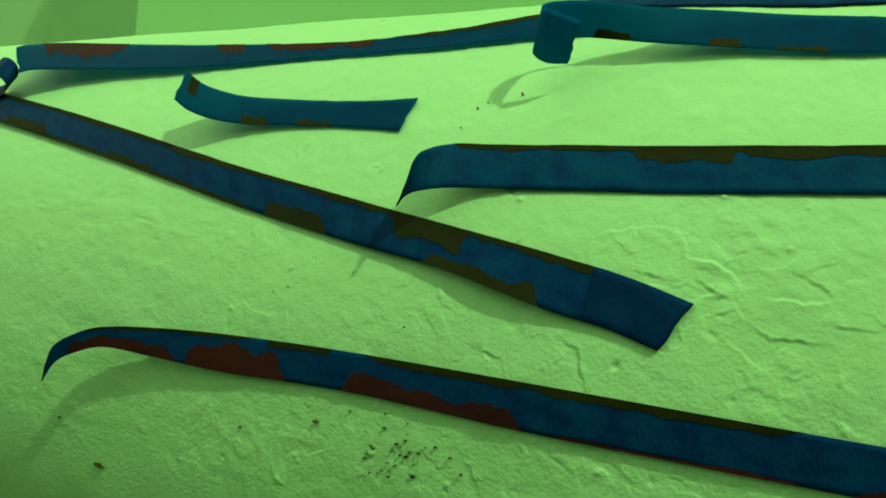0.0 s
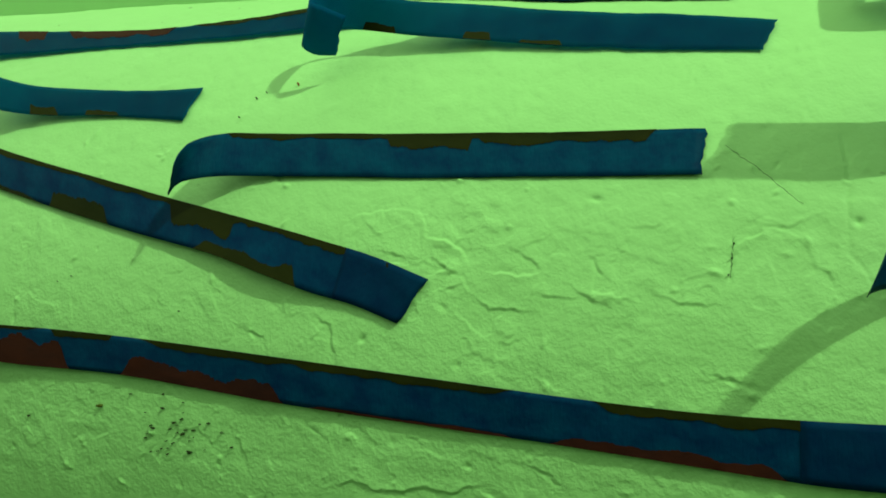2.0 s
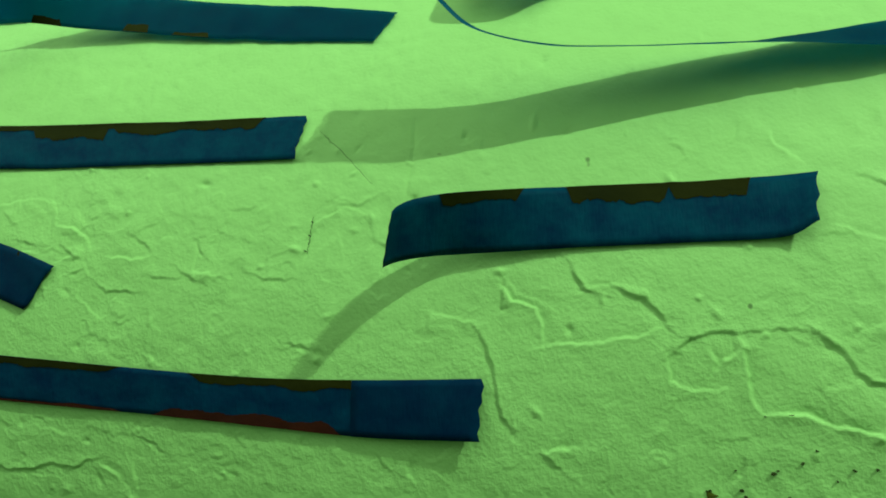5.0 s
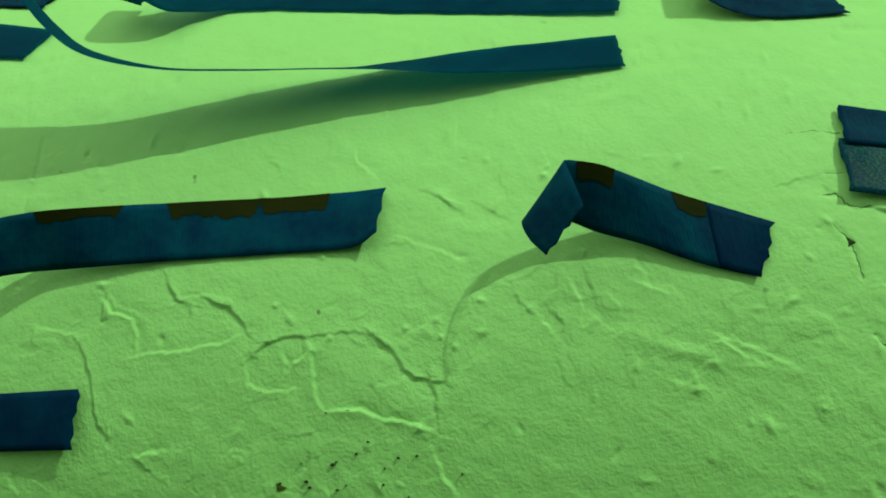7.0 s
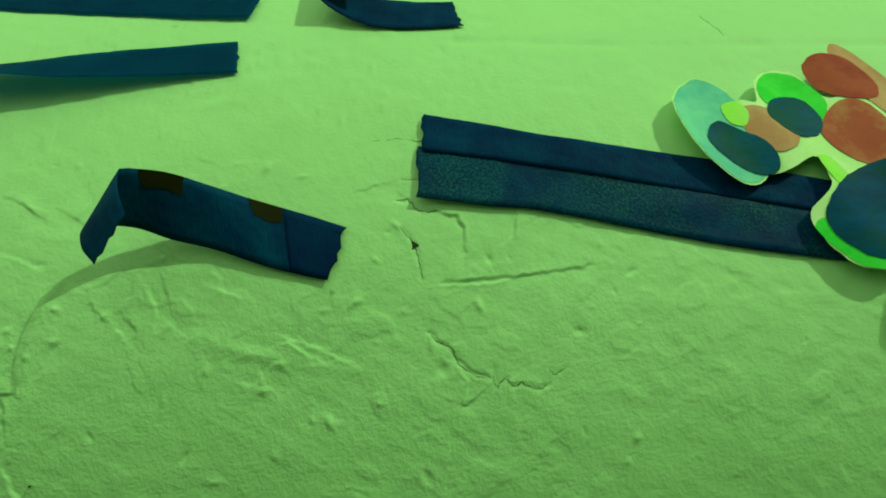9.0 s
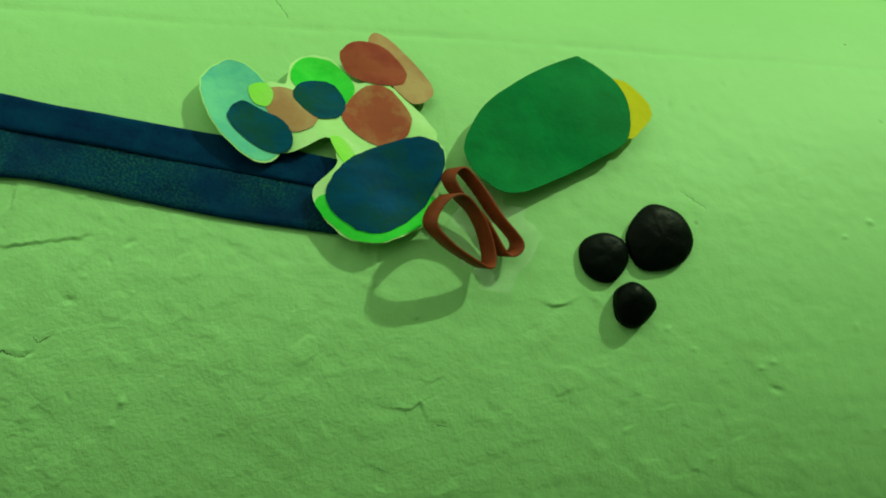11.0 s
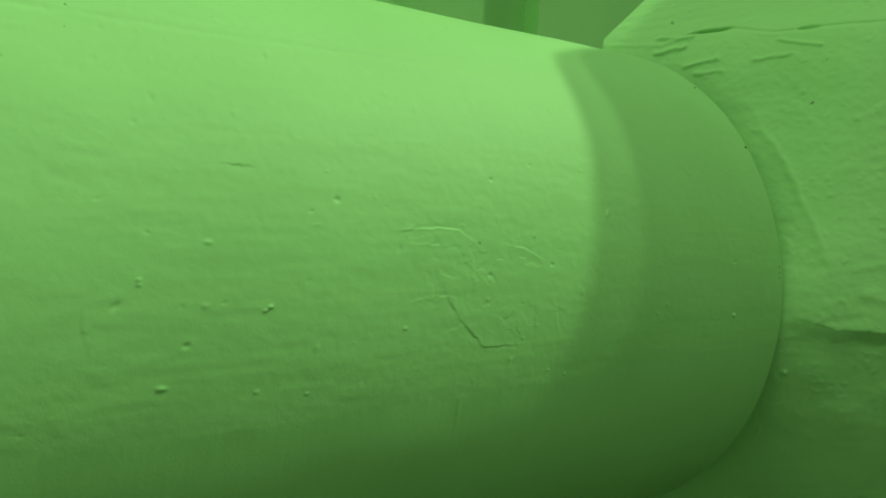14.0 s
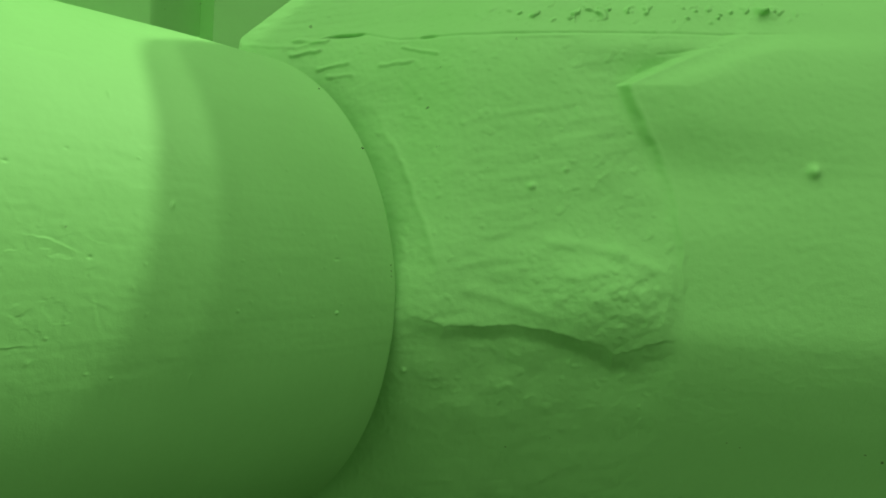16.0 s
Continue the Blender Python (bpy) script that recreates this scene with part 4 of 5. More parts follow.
ROLLED = [
    (-0.1184, 42.06, 26.9, -0.1258, 40.24, 10.5), (-0.1318, 42.08, 34.5, -0.1348, 39.4, 14.8),
    (-0.139, 43.5, 32.5, -0.1408, 39.9, 19.5), (-0.1352, 45.24, 29.6, -0.1415, 43.99, 13),
    (-0.1193, 46.21, 26.1, -0.1238, 44.89, 10.6), (-0.0925, 47.73, 17, -0.0922, 44.21, 8),
    (-0.0601, 50.91, 6, -0.055, 44.08, 4), (-0.0141, 49.93, 2.5, -0.0097, 43.03, 2),
    (0.0339, 49.06, 0.8, 0.0383, 42.48, 0.8), (0.0754, 47.07, 1, 0.0705, 42.05, 1),
]
SHORT_FLAT = [
    (0.1104, 19.72, 35.5, 0.1043, 16.6, 21.5), (0.1107, 20.64, 29.5, 0.1064, 17.2, 16.5),
    (0.1146, 21.76, 22.1, 0.1121, 17.88, 11), (0.1251, 22.71, 16.4, 0.1239, 18.65, 4.6),
    (0.1443, 23.76, 9, 0.1449, 19.21, 2.6), (0.1698, 24.8, 2.5, 0.1721, 19.87, 1),
    (0.2118, 25.61, 0.6, 0.2129, 20.61, 0.8), (0.2379, 26.11, 0.6, 0.2381, 21.09, 2),
    (0.2494, 26.31, 2, 0.2476, 22.01, 6),
]
LOOSE = [
    (0.1004, 39.64, 44.1, 0.1063, 37.29, 59.5), (0.1119, 38.1, 31.5, 0.1191, 35.19, 43.5),
    (0.125, 37.0, 23.0, 0.1336, 34.02, 34.7), (0.1522, 36.64, 15.4, 0.1589, 33.97, 27.2),
    (0.1792, 37.53, 9.8, 0.1898, 34.64, 22.2), (0.2029, 38.4, 6.0, 0.2162, 35.53, 18.2),
    (0.2321, 39.44, 2.5, 0.2441, 36.3, 14.1), (0.2733, 41.37, 2, 0.2738, 36.89, 9),
    (0.3079, 42.8, 1, 0.3066, 38.15, 4), (0.3375, 43.78, 0.6, 0.3408, 39.35, 0.8),
]
FOLDED = [
    (0.3208, 21.94, 33.5, 0.3093, 19.28, 24.7), (0.3175, 23.59, 34, 0.3036, 20.53, 22.5),
    (0.315, 25.3, 30, 0.3011, 22.07, 18.5), (0.3155, 25.71, 27.5, 0.3062, 22.6, 15.5),
    (0.3177, 26, 25, 0.3162, 22.79, 10.8), (0.3275, 26.25, 20, 0.3275, 22.22, 6.6),
    (0.3389, 26.01, 14, 0.3421, 21.63, 3.2), (0.3545, 25.54, 6, 0.361, 20.34, 1.6),
    (0.3752, 24.49, 1, 0.3754, 19.62, 0.8), (0.3881, 23.57, 1, 0.3829, 19.3, 1),
]
# besides residue, the long thin olive strips paint in the edges' shading
tape_strip(LONG_LOW, TAPE, "long blue tape strip with rusty patches, one end peeling", 1, fresh=(0.089, 0.14), patches=[(-0.372, -0.302, 0.52, 0, RUST), (-0.298, -0.234, 0.60, 0, RUST), (-0.203, -0.112, 0.42, 0, RUST), (-0.36, -0.25, 0.10, 1, OLIVE), (0.004, 0.086, 0.2, 0, RUST), (-0.10, -0.01, 0.07, 0, RUST), (-0.245, -0.205, 0.16, 1, OLIVE), (-0.19, -0.01, 0.17, 1, OLIVE), (0.02, 0.10, 0.17, 1, OLIVE)])
tape_strip(DIAGONAL, TAPE, "blue tape strip with olive residue stuck slantwise", 2, fresh=(-0.094, -0.05), patches=[(-0.192, -0.150, 0.5, 1, OLIVE), (-0.092, -0.062, 0.42, 1, OLIVE), (-0.60, -0.06, 0.15, 1, OLIVE), (-0.275, -0.232, 0.40, 0, OLIVE), (-0.58, -0.28, 0.10, 0, OLIVE), (-0.172, -0.112, 0.28, 0, OLIVE), (-0.55, -0.49, 0.3, 0, OLIVE), (-0.42, -0.37, 0.2, 0, OLIVE)])
tape_strip(MIDDLE, TAPE_LIT, "blue tape strip with olive edge, one end bent outward", 3, patches=[(-0.165, 0.030, 0.13, 1, OLIVE), (-0.085, -0.042, 0.36, 1, OLIVE), (-0.045, 0.033, 0.24, 1, OLIVE)])
tape_strip(SHORT_CURLED, TAPE_SKYLIT, "short blue tape strip with a curled free end", 4, patches=[(-0.3475, -0.342, 0.5, 1, OLIVE), (-0.318, -0.300, 0.25, 0, OLIVE), (-0.282, -0.258, 0.14, 0, OLIVE)])
tape_strip(UPPER_LEFT, TAPE_SKYLIT, "blue tape strip with rust-red patches and a lifted end", 5, patches=[(-0.55, -0.47, 0.5, 1, RUST), (-0.388, -0.362, 0.45, 1, RUST), (-0.345, -0.26, 0.45, 1, RUST), (-0.25, -0.16, 0.25, 1, OLIVE)])
tape_strip(ROLLED, TAPE_SKYLIT, "wide blue tape strip with its end rolled up", 6, patches=[(-0.118, -0.100, 0.2, 0, OLIVE), (-0.068, -0.054, 0.2, 0, OLIVE), (-0.04, -0.018, 0.11, 0, OLIVE)])
tape_strip(SHORT_FLAT, TAPE_LIT, "blue tape strip with olive edge, free end lifted off", 7, patches=[(0.120, 0.150, 0.18, 1, OLIVE), (0.165, 0.202, 0.34, 1, OLIVE), (0.200, 0.228, 0.28, 1, OLIVE)])
tape_strip(LOOSE, TAPE_SKYLIT, "long blue tape strip peeled off and twisting free", 8)
tape_strip(FOLDED, TAPE_LIT, "short blue tape strip with its end folded over", 9, fresh=(0.3665, 0.39), torn=(0.0006, 0.0016), patches=[(0.3185, 0.333, 0.3, 1, OLIVE), (0.356, 0.367, 0.24, 1, OLIVE)])
tape_strip([(0.118, 52.5, 9, 0.118, 49.0, 7), (0.107, 53.0, 16, 0.106, 48.4, 14), (0.112, 52.5, 22, 0.111, 47.6, 20), (0.124, 52.0, 20, 0.123, 46.8, 17), (0.136, 52.6, 12, 0.136, 46.6, 10), (0.148, 55.0, 4, 0.148, 49.0, 3.5), (0.17, 55.6, 1, 0.17, 50.3, 1), (0.24, 54.3, 0.6, 0.24, 49.1, 0.6), (0.30, 53.2, 0.6, 0.30, 48.1, 0.8), (0.341, 52.6, 1, 0.340, 47.6, 2)], TAPE_SKYLIT, "blue tape strip along the pipe with a curled end", 10)
tape_strip([(-0.16, 66, 1, -0.15, 60.6, 1), (-0.09, 63.2, 1, -0.09, 57.6, 1), (-0.026, 60.0, 0.8, -0.026, 54.4, 0.8), (0.057, 57.8, 1, 0.055, 52.4, 1)], TAPE, "blue tape strip high on the pipe", 11)
tape_strip([(0.392, 54, 20, 0.391, 49.2, 16), (0.380, 54.4, 22, 0.379, 49.2, 18), (0.371, 53.6, 15, 0.370, 48.2, 13), (0.379, 52.6, 7, 0.378, 47.4, 6), (0.395, 51.8, 2, 0.394, 46.3, 1.5), (0.412, 51.5, 0.8, 0.412, 46.2, 0.8), (0.430, 51.6, 0.8, 0.434, 46.7, 0.8)], TAPE, "small blue tape piece with one end rolled over", 12)
tape_strip([(0.414, 31.0, 0.8, 0.414, 26.0, 3.5), (0.44, 30.4, 0.5, 0.44, 25.4, 1.5), (0.463, 29.9, 0.5, 0.463, 24.9, 0.9), (0.524, 27.6, 0.5, 0.524, 22.3, 0.8), (0.568, 26.2, 0.5, 0.568, 21.0, 0.8), (0.586, 25.6, 0.5, 0.586, 20.4, 0.8)], TAPE_SHEEN, "blue tape strip with painted-in sheen running under the painted paper", 13)
tape_strip([(0.416, 34.2, 1.5, 0.416, 30.4, 2.2), (0.44, 33.2, 1.2, 0.44, 29.8, 1.3), (0.467, 32.0, 1.2, 0.467, 28.8, 1.2), (0.531, 29.7, 1.0, 0.531, 26.4, 1.0), (0.569, 28.0, 1.2, 0.569, 25.0, 1.2), (0.588, 27.2, 1.2, 0.588, 24.3, 1.2)], TAPE, "creased blue tape strip overlapping a second strip", 14)
tape_strip([(-0.585, 44.0, 16, -0.580, 40.2, 14), (-0.575, 44.2, 22, -0.570, 40.2, 20), (-0.562, 43.8, 22, -0.558, 40.0, 20), (-0.556, 43.2, 16, -0.553, 39.6, 14), (-0.565, 42.6, 8, -0.562, 39, 7), (-0.60, 42.0, 1, -0.597, 37.5, 1)], TAPE, "small curled blue tape piece", 15)


# ---- painted paper cut-outs ----
def outline(points, steps=5):
    p = np.array(list(points), float)
    n = len(p)
    out = []
    for i in range(n):
        a, b, c, d = p[i - 1], p[i], p[(i + 1) % n], p[(i + 2) % n]
        for k in range(steps):
            t = k / steps
            out.append(0.5 * (2 * b + (c - a) * t + (2 * a - 5 * b + 4 * c - d) * t * t + (3 * b - a - 3 * c + d) * t ** 3))
    return np.array(out)


def paper_piece(name, points, height, mat, parent, label="", grow=1.0, thick=0.12, rings=10, wobble=0.016):
    """A flat cut-out that follows the pipe; height: millimetres off it, as a function of x and th."""
    o = outline(points)
    mid = o.mean(0)
    rng = random.Random(len(points) * 7 + int(mid[0] * 1000))
    o = mid + (o - mid) * grow
    o = np.array([mid + (q - mid) * (1 + wobble * rng.uniform(-1, 1)) for q in o])
    bm = bmesh.new()
    layers = []
    for lift in (thick, 0.0):
        vs = [[bm.verts.new(on_pipe(mid[0], mid[1], height(*mid) + lift))]]
        for r in range(1, rings + 1):
            ring = mid + (o - mid) * (r / rings)
            vs.append([bm.verts.new(on_pipe(q[0], q[1], height(*q) + lift)) for q in ring])
        layers.append(vs)
    n = len(o)
    for s, vs in enumerate(layers):
        for k in range(n):
            l = (k + 1) % n
            f = [vs[0][0], vs[1][k], vs[1][l]]
            bm.faces.new(f if s else f[::-1])
            for r in range(1, rings):
                f = [vs[r][k], vs[r + 1][k], vs[r + 1][l], vs[r][l]]
                bm.faces.new(f if s else f[::-1])
    for k in range(n):
        l = (k + 1) % n
        bm.faces.new([layers[0][-1][k], layers[1][-1][k], layers[1][-1][l], layers[0][-1][l]])
    bmesh.ops.recalc_face_normals(bm, faces=bm.faces)
    for e in bm.edges:
        if e.calc_face_angle(0) > 0.9:
            e.smooth = False
    ob = mesh_object(name, bm, mat, parent, label)
    return ob


def thing(name, label, category, group=""):
    return tagged(new(name), label, category, group)


def sheet_height(extra):
    def h(x, th):
        lift = 5.0 + 3.2 * max(0.0, (0.552 - x) / 0.037) ** 1.5 + 1.2 * math.sin(x * 130 + th * 0.35)
        lift += 1.2 * max(0.0, (24.5 - th) / 5) + 3.0 * max(0.0, (th - 37) / 5)
        return lift + 0.5 * extra
    return h


TEAL_LOBE = [(0.515, 35.0), (0.523, 37.4), (0.532, 37.1), (0.541, 35.0), (0.549, 32.0), (0.548, 28.6), (0.539, 27.1), (0.526, 29.0), (0.518, 31.7)]
LOW_LOBE = [(0.560, 24.6), (0.568, 26.5), (0.574, 28.6), (0.590, 30.4), (0.606, 30.8), (0.615, 28.4), (0.612, 25.7), (0.606, 22.0), (0.588, 19.9), (0.575, 20.1), (0.564, 22.1)]
collage = thing("paper_collage", "painted paper cut-out with blue, red, tan and green ovals", "paper")
sheet = paper_piece("sheet", [(0.541, 34.8), (0.549, 35.2), (0.551, 37.8), (0.558, 39.0), (0.569, 38.6), (0.578, 36.0), (0.590, 36.0), (0.602, 33.4), (0.612, 30.2), (0.606, 28.0), (0.590, 27.4), (0.572, 26.6), (0.567, 29.6), (0.555, 28.4), (0.545, 28.6)], sheet_height(0.0), WHITE, collage, "white paper sheet")
paper_piece("lower_sheet", LOW_LOBE, sheet_height(0.35), WHITE, collage, "white paper sheet")
paper_piece("side_sheet", TEAL_LOBE, sheet_height(0.2), WHITE, collage, "white paper sheet", grow=1.015)
paper_piece("teal_oval", TEAL_LOBE, sheet_height(0.55), TEAL, collage, "pale teal painted oval", grow=0.985)
paper_piece("tan_patch", [(0.540, 34.2), (0.552, 34.4), (0.562, 31.4), (0.553, 30.0), (0.543, 31.6)], sheet_height(0.85), TAN, collage, "tan painted patch")
paper_piece("lime_dot", [(0.534, 34.6), (0.540, 35.0), (0.544, 34.0), (0.542, 32.6), (0.536, 33.0)], sheet_height(1.15), LIME, collage, "lime green dab")
paper_piece("blue_oval", [(0.526, 31.5), (0.531, 33.1), (0.540, 32.1), (0.548, 31.1), (0.552, 29.5), (0.550, 28.2), (0.541, 28.2), (0.530, 29.9)], sheet_height(1.45), BLUE_DEEP, collage, "slate blue painted oval")
paper_piece("green_oval", [(0.551, 36.3), (0.556, 38.6), (0.568, 38.4), (0.578, 35.6), (0.573, 33.4), (0.557, 34.2)], sheet_height(0.6), BRIGHT, collage, "bright green painted oval")
paper_piece("blue_oval", [(0.552, 34.1), (0.557, 35.7), (0.568, 35.8), (0.574, 33.7), (0.571, 32.0), (0.562, 31.6), (0.555, 32.8)], sheet_height(1.2), BLUE_DEEP, collage, "slate blue painted oval")
paper_piece("red_oval", [(0.572, 32.3), (0.581, 35.2), (0.592, 35.2), (0.601, 32.3), (0.599, 30.1), (0.589, 29.1), (0.579, 30.1)], sheet_height(0.9), ROSE, collage, "dusty red painted oval")
paper_piece("tan_lobe", [(0.585, 40.7), (0.592, 42.0), (0.607, 38.4), (0.613, 35.5), (0.604, 33.5), (0.594, 35.7)], sheet_height(0.3), TAN, collage, "tan painted paper lobe")
paper_piece("red_oval", [(0.572, 39.0), (0.579, 40.5), (0.592, 40.2), (0.601, 37.7), (0.599, 35.9), (0.589, 35.6), (0.577, 36.7)], sheet_height(0.8), RED, collage, "brick red painted oval")
paper_piece("green_rim", [(0.561, 23.9), (0.575, 24.4), (0.595, 24.0), (0.609, 24.2), (0.606, 22.0), (0.588, 20.0), (0.575, 20.2), (0.564, 22.2)], sheet_height(0.75), BRIGHT, collage, "bright green painted rim")
paper_piece("lime_dab", [(0.567, 29.4), (0.572, 29.6), (0.579, 27.2), (0.574, 26.6)], sheet_height(0.75), LIME, collage, "lime green dab")
paper_piece("blue_oval", [(0.565, 24.5), (0.572, 27.0), (0.585, 28.9), (0.601, 29.9), (0.612, 29.3), (0.614, 27.1), (0.605, 23.4), (0.591, 21.0), (0.579, 20.8), (0.568, 22.4)], sheet_height(1.4), BLUE, collage, "dark blue brushed oval")

leaf = thing("paper_leaf", "deep green painted paper leaf with a yellow tip", "paper")


def leaf_height(extra):
    return lambda x, th: 6.5 + extra + 5.0 * max(0.0, (th - 27) / 13) + 2.5 * max(0.0, (28 - th) / 4) + 0.6 * math.sin(x * 90 + th * 0.3)


paper_piece("tip", [(0.6903, 36.28), (0.7013, 37.28), (0.7113, 35.18), (0.7133, 33.38), (0.7073, 31.68), (0.6993, 30.48), (0.6903, 31.68)], leaf_height(-0.6), YELLOW, leaf, "yellow painted paper tip", thick=0.25)
paper_piece("blade", [(0.6233, 29.38), (0.6343, 33.48), (0.6543, 36.68), (0.6793, 39.58), (0.6843, 39.58), (0.6913, 38.58), (0.7003, 36.18), (0.7023, 33.28), (0.6973, 30.08), (0.6813, 27.98), (0.6633, 26.08), (0.6453, 24.48), (0.6343, 24.78), (0.6253, 26.88)], leaf_height(0.0), LEAF, leaf, wobble=0.004, thick=0.25)


# ---- orange band in two loops, with clear plastic about it ----
def band_loop(points, parent, wide=5.0, thick=1.0):
    """A flat rubber band standing on its edge; points: x, th, height of its foot."""
    o = outline(points, 8)
    n = len(o)
    bm = bmesh.new()
    mid = o.mean(0)
    rings = []
    for i in range(n):
        t = o[(i + 1) % n] - o[i - 1]
        side = np.array([-t[1] * R * math.pi / 180, t[0]])
        side = side / np.linalg.norm(side) * thick / 2000
        ring = []
        for s, w in ((-1, 0), (1, 0), (1, 1), (-1, 1)):
            lean = 0.0075 * w
            ring.append(bm.verts.new(on_pipe(o[i][0] + s * side[0] + lean * 0.6, o[i][1] + (s * side[1] - lean * 0.2) / R * 180 / math.pi, o[i][2] + w * wide)))
        rings.append(ring)
    for i in range(n):
        a, b = rings[i], rings[(i + 1) % n]
        for k in range(4):
            bm.faces.new([a[k], a[(k + 1) % 4], b[(k + 1) % 4], b[k]])
    bmesh.ops.recalc_face_normals(bm, faces=bm.faces)
    bmesh.ops.bevel(bm, geom=[e for e in bm.edges if e.calc_face_angle(0) > 1.0], offset=0.0002, segments=1, affect="EDGES")
    return mesh_object("loop", bm, ORANGE, parent)


band = thing("rubber_band", "flat orange rubber band lying in two loops", "rubber band")
band_loop([(0.6016, 21.1, 16), (0.6068, 23.0, 15.2), (0.615, 23.7, 12), (0.6233, 22.0, 7.5), (0.6275, 19.5, 4.2), (0.626, 18.0, 5), (0.6173, 18.5, 10), (0.6078, 19.55, 14.6)], band)
band_loop([(0.612, 25.7, 8), (0.617, 26.7, 7), (0.624, 25.3, 5), (0.632, 22.6, 4), (0.640, 20.4, 3), (0.638, 19.3, 3), (0.633, 19.4, 3), (0.625, 22.2, 5), (0.616, 24.1, 7)], band)

bm = bmesh.new()
rng = random.Random(5)
cols = []
for i in range(12):
    col = []
    for j in range(9):
        x, th = 0.610 + 0.046 * i / 11, 15.8 + 10.5 * j / 8
        edge = abs((x - 0.632) / 0.026) + abs((th - 20.8) / 6.5)
        col.append(bm.verts.new(on_pipe(x + rng.uniform(-1, 1) * 0.0015, th + rng.uniform(-1, 1) * 0.4, 1.2 + rng.random() * 3.2)) if edge < 1.05 else None)
    cols.append(col)
for i in range(11):
    for j in range(8):
        q = [cols[i][j], cols[i + 1][j], cols[i + 1][j + 1], cols[i][j + 1]]
        for tri in ((q[0], q[1], q[2]), (q[0], q[2], q[3])):
            if all(tri):
                bm.faces.new(tri)
for v in [v for v in bm.verts if not v.link_faces]:
    bm.verts.remove(v)
plastic = tagged(mesh_object("plastic_scrap", bm, PLASTIC, flat=True), "crumpled scrap of clear plastic under the rubber band", "plastic")
solid = plastic.modifiers.new("thickness", "SOLIDIFY")
solid.thickness = 0.00008
plastic.visible_shadow = False


# ---- three lumps of black putty ----
def putty(points, rise, tilt, seed, label):
    o = outline(points, 5)
    mid = o.mean(0)
    bm = bmesh.new()
    rings = 9
    n = len(o)
    vs = []
    for r in range(rings + 1):
        f = r / rings
        ring = []
        for q in o:
            p = mid + (q - mid) * math.sin(f * math.pi / 2) * (1.0 if r < rings else 0.96)
            lump = noise.noise(Vector((p[0] * 170 + seed, p[1] * 0.9, seed))) * 0.45 + 0.22 * noise.noise(Vector((p[0] * 480, p[1] * 2.4, seed)))
            h = rise * math.cos(f * math.pi / 2) ** 0.55 + lump * (1 - f ** 3) + tilt * (p[1] - mid[1]) * (1 - f ** 4)
            ring.append(bm.verts.new(on_pipe(p[0], p[1], max(h, -0.6) if r < rings else -0.8)))
        vs.append(ring)
    for r in range(rings):
        for k in range(n):
            l = (k + 1) % n
            bm.faces.new([vs[r][k], vs[r + 1][k], vs[r + 1][l], vs[r][l]])
    bmesh.ops.remove_doubles(bm, verts=vs[0], dist=1e-5)
    bmesh.ops.recalc_face_normals(bm, faces=bm.faces)
    return tagged(mesh_object("putty_lump", bm, BLACK), label, "putty", "black putty lumps")


putty([(0.693, 20.9), (0.700, 23.4), (0.709, 24.3), (0.721, 23.2), (0.725, 20.7), (0.719, 18.6), (0.707, 17.7), (0.697, 18.2)], 5.5, 0.15, 1, "large flattened lump of black putty on the pipe")
putty([(0.671, 18.9), (0.673, 20.6), (0.683, 21.4), (0.692, 20.6), (0.693, 18.6), (0.685, 16.7), (0.675, 17.2)], 5.0, 0.1, 2, "medium flattened lump of black putty")
putty([(0.685, 15.5), (0.689, 16.5), (0.695, 16.7), (0.702, 15.5), (0.703, 14.2), (0.694, 12.5), (0.686, 13.3)], 8.0, 0.2, 3, "small thick lump of black putty")


# ---- chips and crumbs ----
def chip(x, th, size, mat, label, name="paint_chip", rise=0.6):
    rng = random.Random(int(x * 9999) + int(th * 77))
    bm = bmesh.new()
    n = 7
    ring = []
    for k in range(n):
        a, s = 2 * math.pi * k / n, size * rng.uniform(0.15, 0.6)
        ring.append((x + s * math.cos(a), th + s * 0.6 * math.sin(a) / R * 180 / math.pi))
    top = bm.verts.new(on_pipe(x, th, rise + 0.45))
    up = [bm.verts.new(on_pipe(a, b, rise + 0.3)) for a, b in ring]
    low = [bm.verts.new(on_pipe(a, b, -1.2)) for a, b in ring]
    for k in range(n):
        l = (k + 1) % n
        bm.faces.new([top, up[k], up[l]])
        bm.faces.new([up[k], low[k], low[l], up[l]])
    bmesh.ops.recalc_face_normals(bm, faces=bm.faces)
    return tagged(mesh_object(name, bm, mat, flat=True), label, "chip", "chips on the pipe")


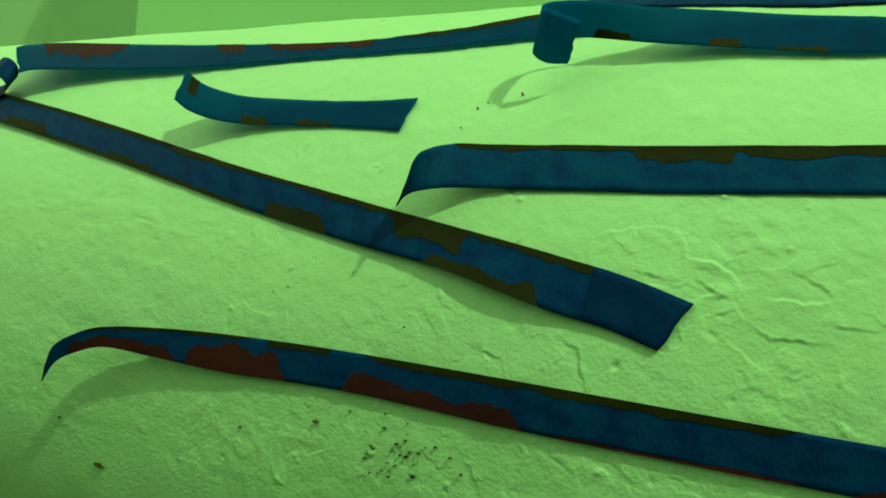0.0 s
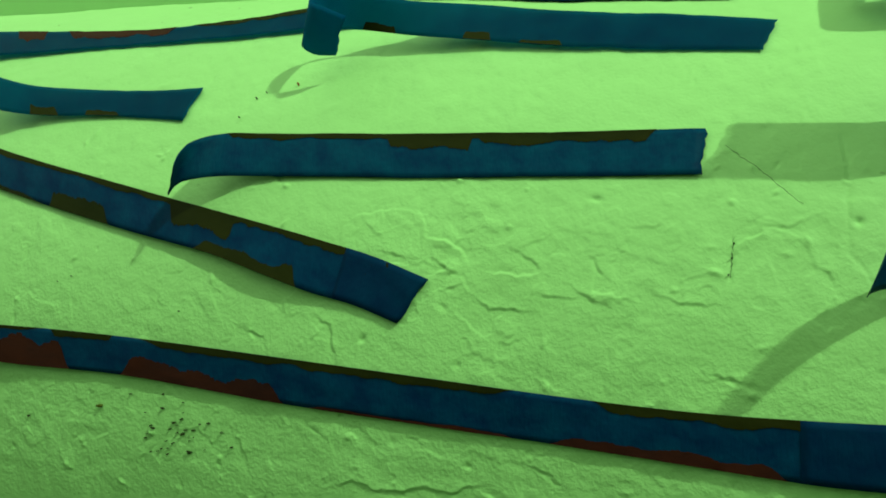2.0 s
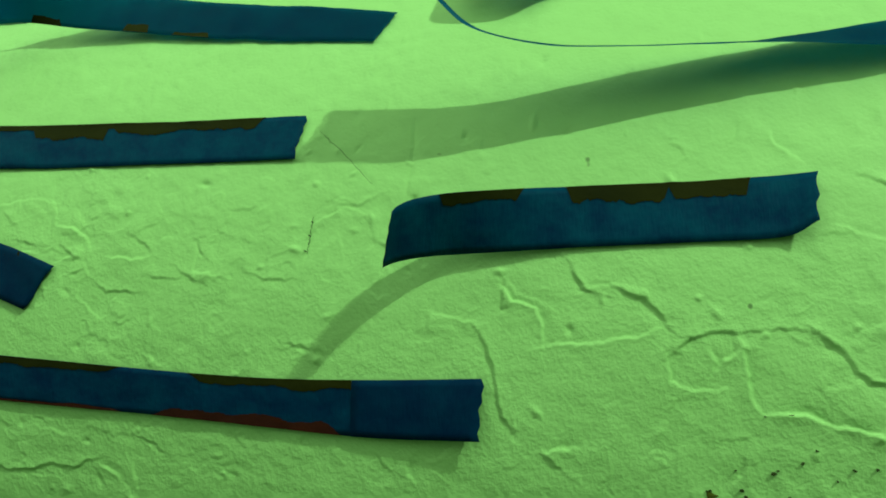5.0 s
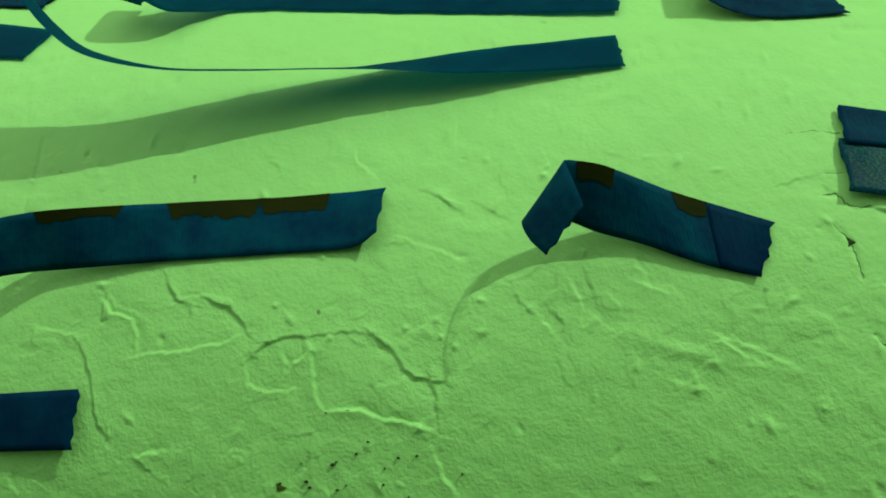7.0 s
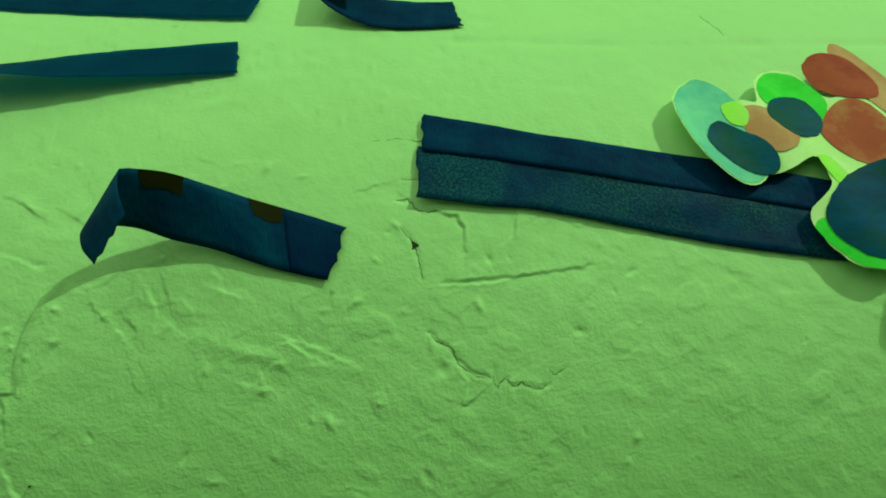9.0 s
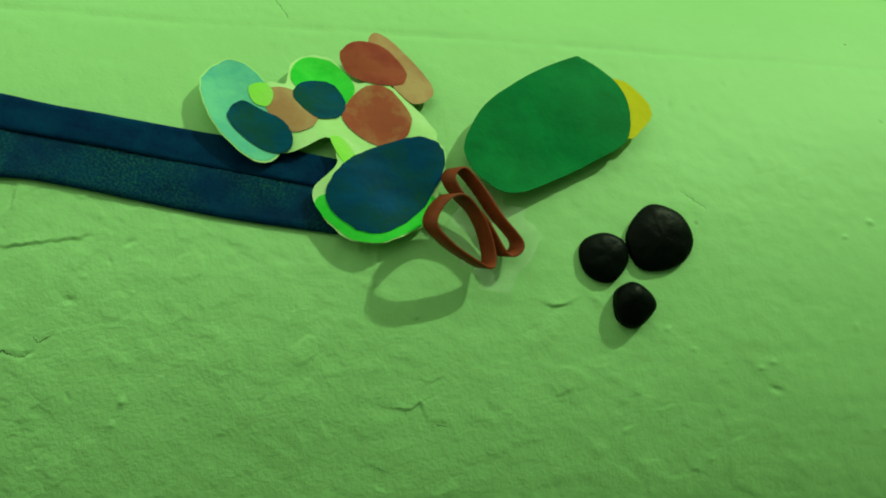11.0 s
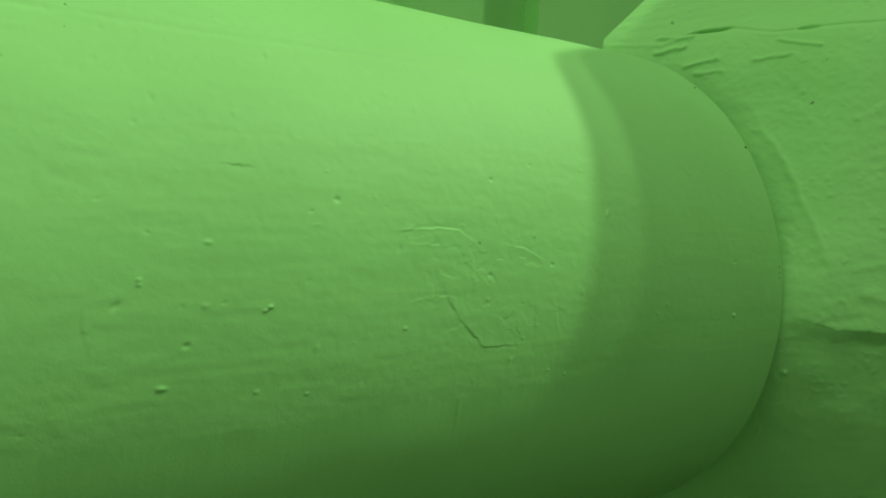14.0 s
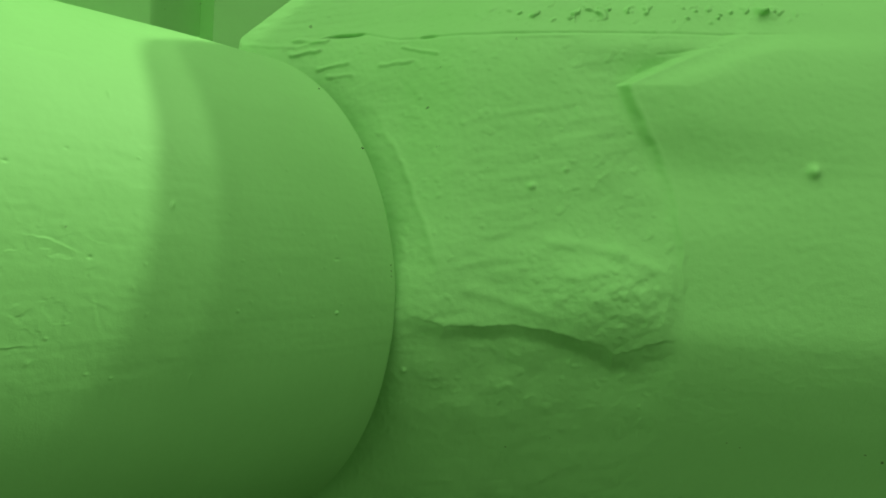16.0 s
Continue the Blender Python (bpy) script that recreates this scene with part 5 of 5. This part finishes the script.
chip(-0.213, 0.85, 0.0032, OCHRE, "ochre flake stuck in the green paint")
chip(0.413, 22.2, 0.0055, DARK_SPECK, "dark speck caught in a crack of the paint")
chip(-0.364, -10.7, 0.008, OCHRE, "brown stain soaked into the green paint", rise=-0.2)
chip(-0.396, -6.0, 0.004, OCHRE, "brown stain soaked into the green paint", rise=-0.2)
chip(0.2162, 2.5, 0.005, OCHRE, "brown stain soaked into the green paint", rise=-0.1)
chip(-0.149, 38.6, 0.0014, RED_SPECK, "tiny red paint speck on the green coat")
for cx, ct, cs in [(-0.176, 1.6, 0.002), (-0.169, 0.4, 0.002), (-0.164, -0.6, 0.0022), (-0.160, -2.2, 0.003), (-0.185, -1.6, 0.0015), (-0.150, 0.9, 0.0016), (0.0644, 21.4, 0.0006), (0.0639, 20.2, 0.0008), (0.0633, 18.8, 0.0007), (-0.158, 0.0, 0.0014), (-0.172, -2.8, 0.0016), (-0.195, 2.5, 0.0012),
                   (-0.1696, 36.5, 0.0014), (-0.1739, 33.6, 0.0010), (-0.1655, 37.4, 0.0010), (-0.242, 13.7, 0.0014), (-0.250, 13.0, 0.0014), (-0.173, 11.3, 0.0016), (-0.2585, -1.6, 0.002), (-0.176, 3.0, 0.0014), (0.2406, 8.5, 0.0020), (0.2326, 8.3, 0.0012), (0.259, 5.2, 0.0016), (0.2656, 5.4, 0.0014), (0.4195, 19.4, 0.0012), (0.4085, 23.8, 0.0012)]:
    chip(cx, ct, cs, DARK_SPECK, "dark pinhole speck in the green paint", rise=0.1)
# dark chips stand in for the shade in the gap round the pipe's end
for cx, ct, cs in [(1.4686, 53.9, 0.0035), (1.474, 35.5, 0.004), (1.4728, 9.3, 0.0022), (1.4727, 8.1, 0.0018), (1.4727, 7.0, 0.0024), (1.4717, 5.8, 0.0018), (1.4707, 4.5, 0.0022)]:
    chip(cx + 0.006, ct, cs, DARK_SPECK, "dark chip in place of the shaded gap between plaster and pipe", rise=0.1)
scatter = random.Random(11)
for k in range(26):
    chip(scatter.gauss(-0.170, 0.010), scatter.gauss(-0.9, 1.6), scatter.uniform(0.0006, 0.0015), DARK_SPECK, "dark pinhole speck in the green paint", rise=0.05)
for k in range(16):
    chip(scatter.gauss(0.232, 0.02), scatter.gauss(3.5, 1.2), scatter.uniform(0.0008, 0.0018), DARK_SPECK, "dark pinhole speck in the green paint", rise=0.05)


# ---- dark ribbons along the hairline cracks ----
def crack_line(points, wide, seed):
    line = spline([(x, v) for x, v in points], 9)
    rng = random.Random(seed)
    line = line + np.array([(rng.uniform(-1, 1) * 0.0004, rng.uniform(-1, 1) * 0.0004) for q in line])
    run = np.gradient(line, axis=0)
    side = np.stack([-run[:, 1], run[:, 0]], 1) / np.maximum(np.linalg.norm(run, axis=1), 1e-9)[:, None]
    n = len(line)
    half = np.array([wide * rng.uniform(0.25, 1.0) * min(1, 0.3 + 4 * k / n, 0.3 + 4 * (n - 1 - k) / n) for k in range(n)])[:, None] / 2000
    bm = bmesh.new()
    rows = []
    for p, lift in ((line - side * half, -0.5), (line - side * half, 0.10), (line + side * half, 0.10), (line + side * half, -0.5)):
        th = np.degrees(p[:, 1] / R)
        h = 1000 * pipe_relief(p[:, 0].copy(), th) + lift
        rows.append([bm.verts.new(on_pipe(*q)) for q in zip(p[:, 0], th, h)])
    for a, b in zip(rows[:-1], rows[1:]):
        for k in range(n - 1):
            bm.faces.new([a[k], a[k + 1], b[k + 1], b[k]])
    bmesh.ops.recalc_face_normals(bm, faces=bm.faces)
    tagged(mesh_object("paint_crack", bm, CRACK_LINE, flat=True), "dark hairline crack in the green paint", "crack", "cracks in the paint")


for k, (depth, points) in enumerate(CRACKS):
    crack_line(points, 0.10 + 700 * -depth, k)
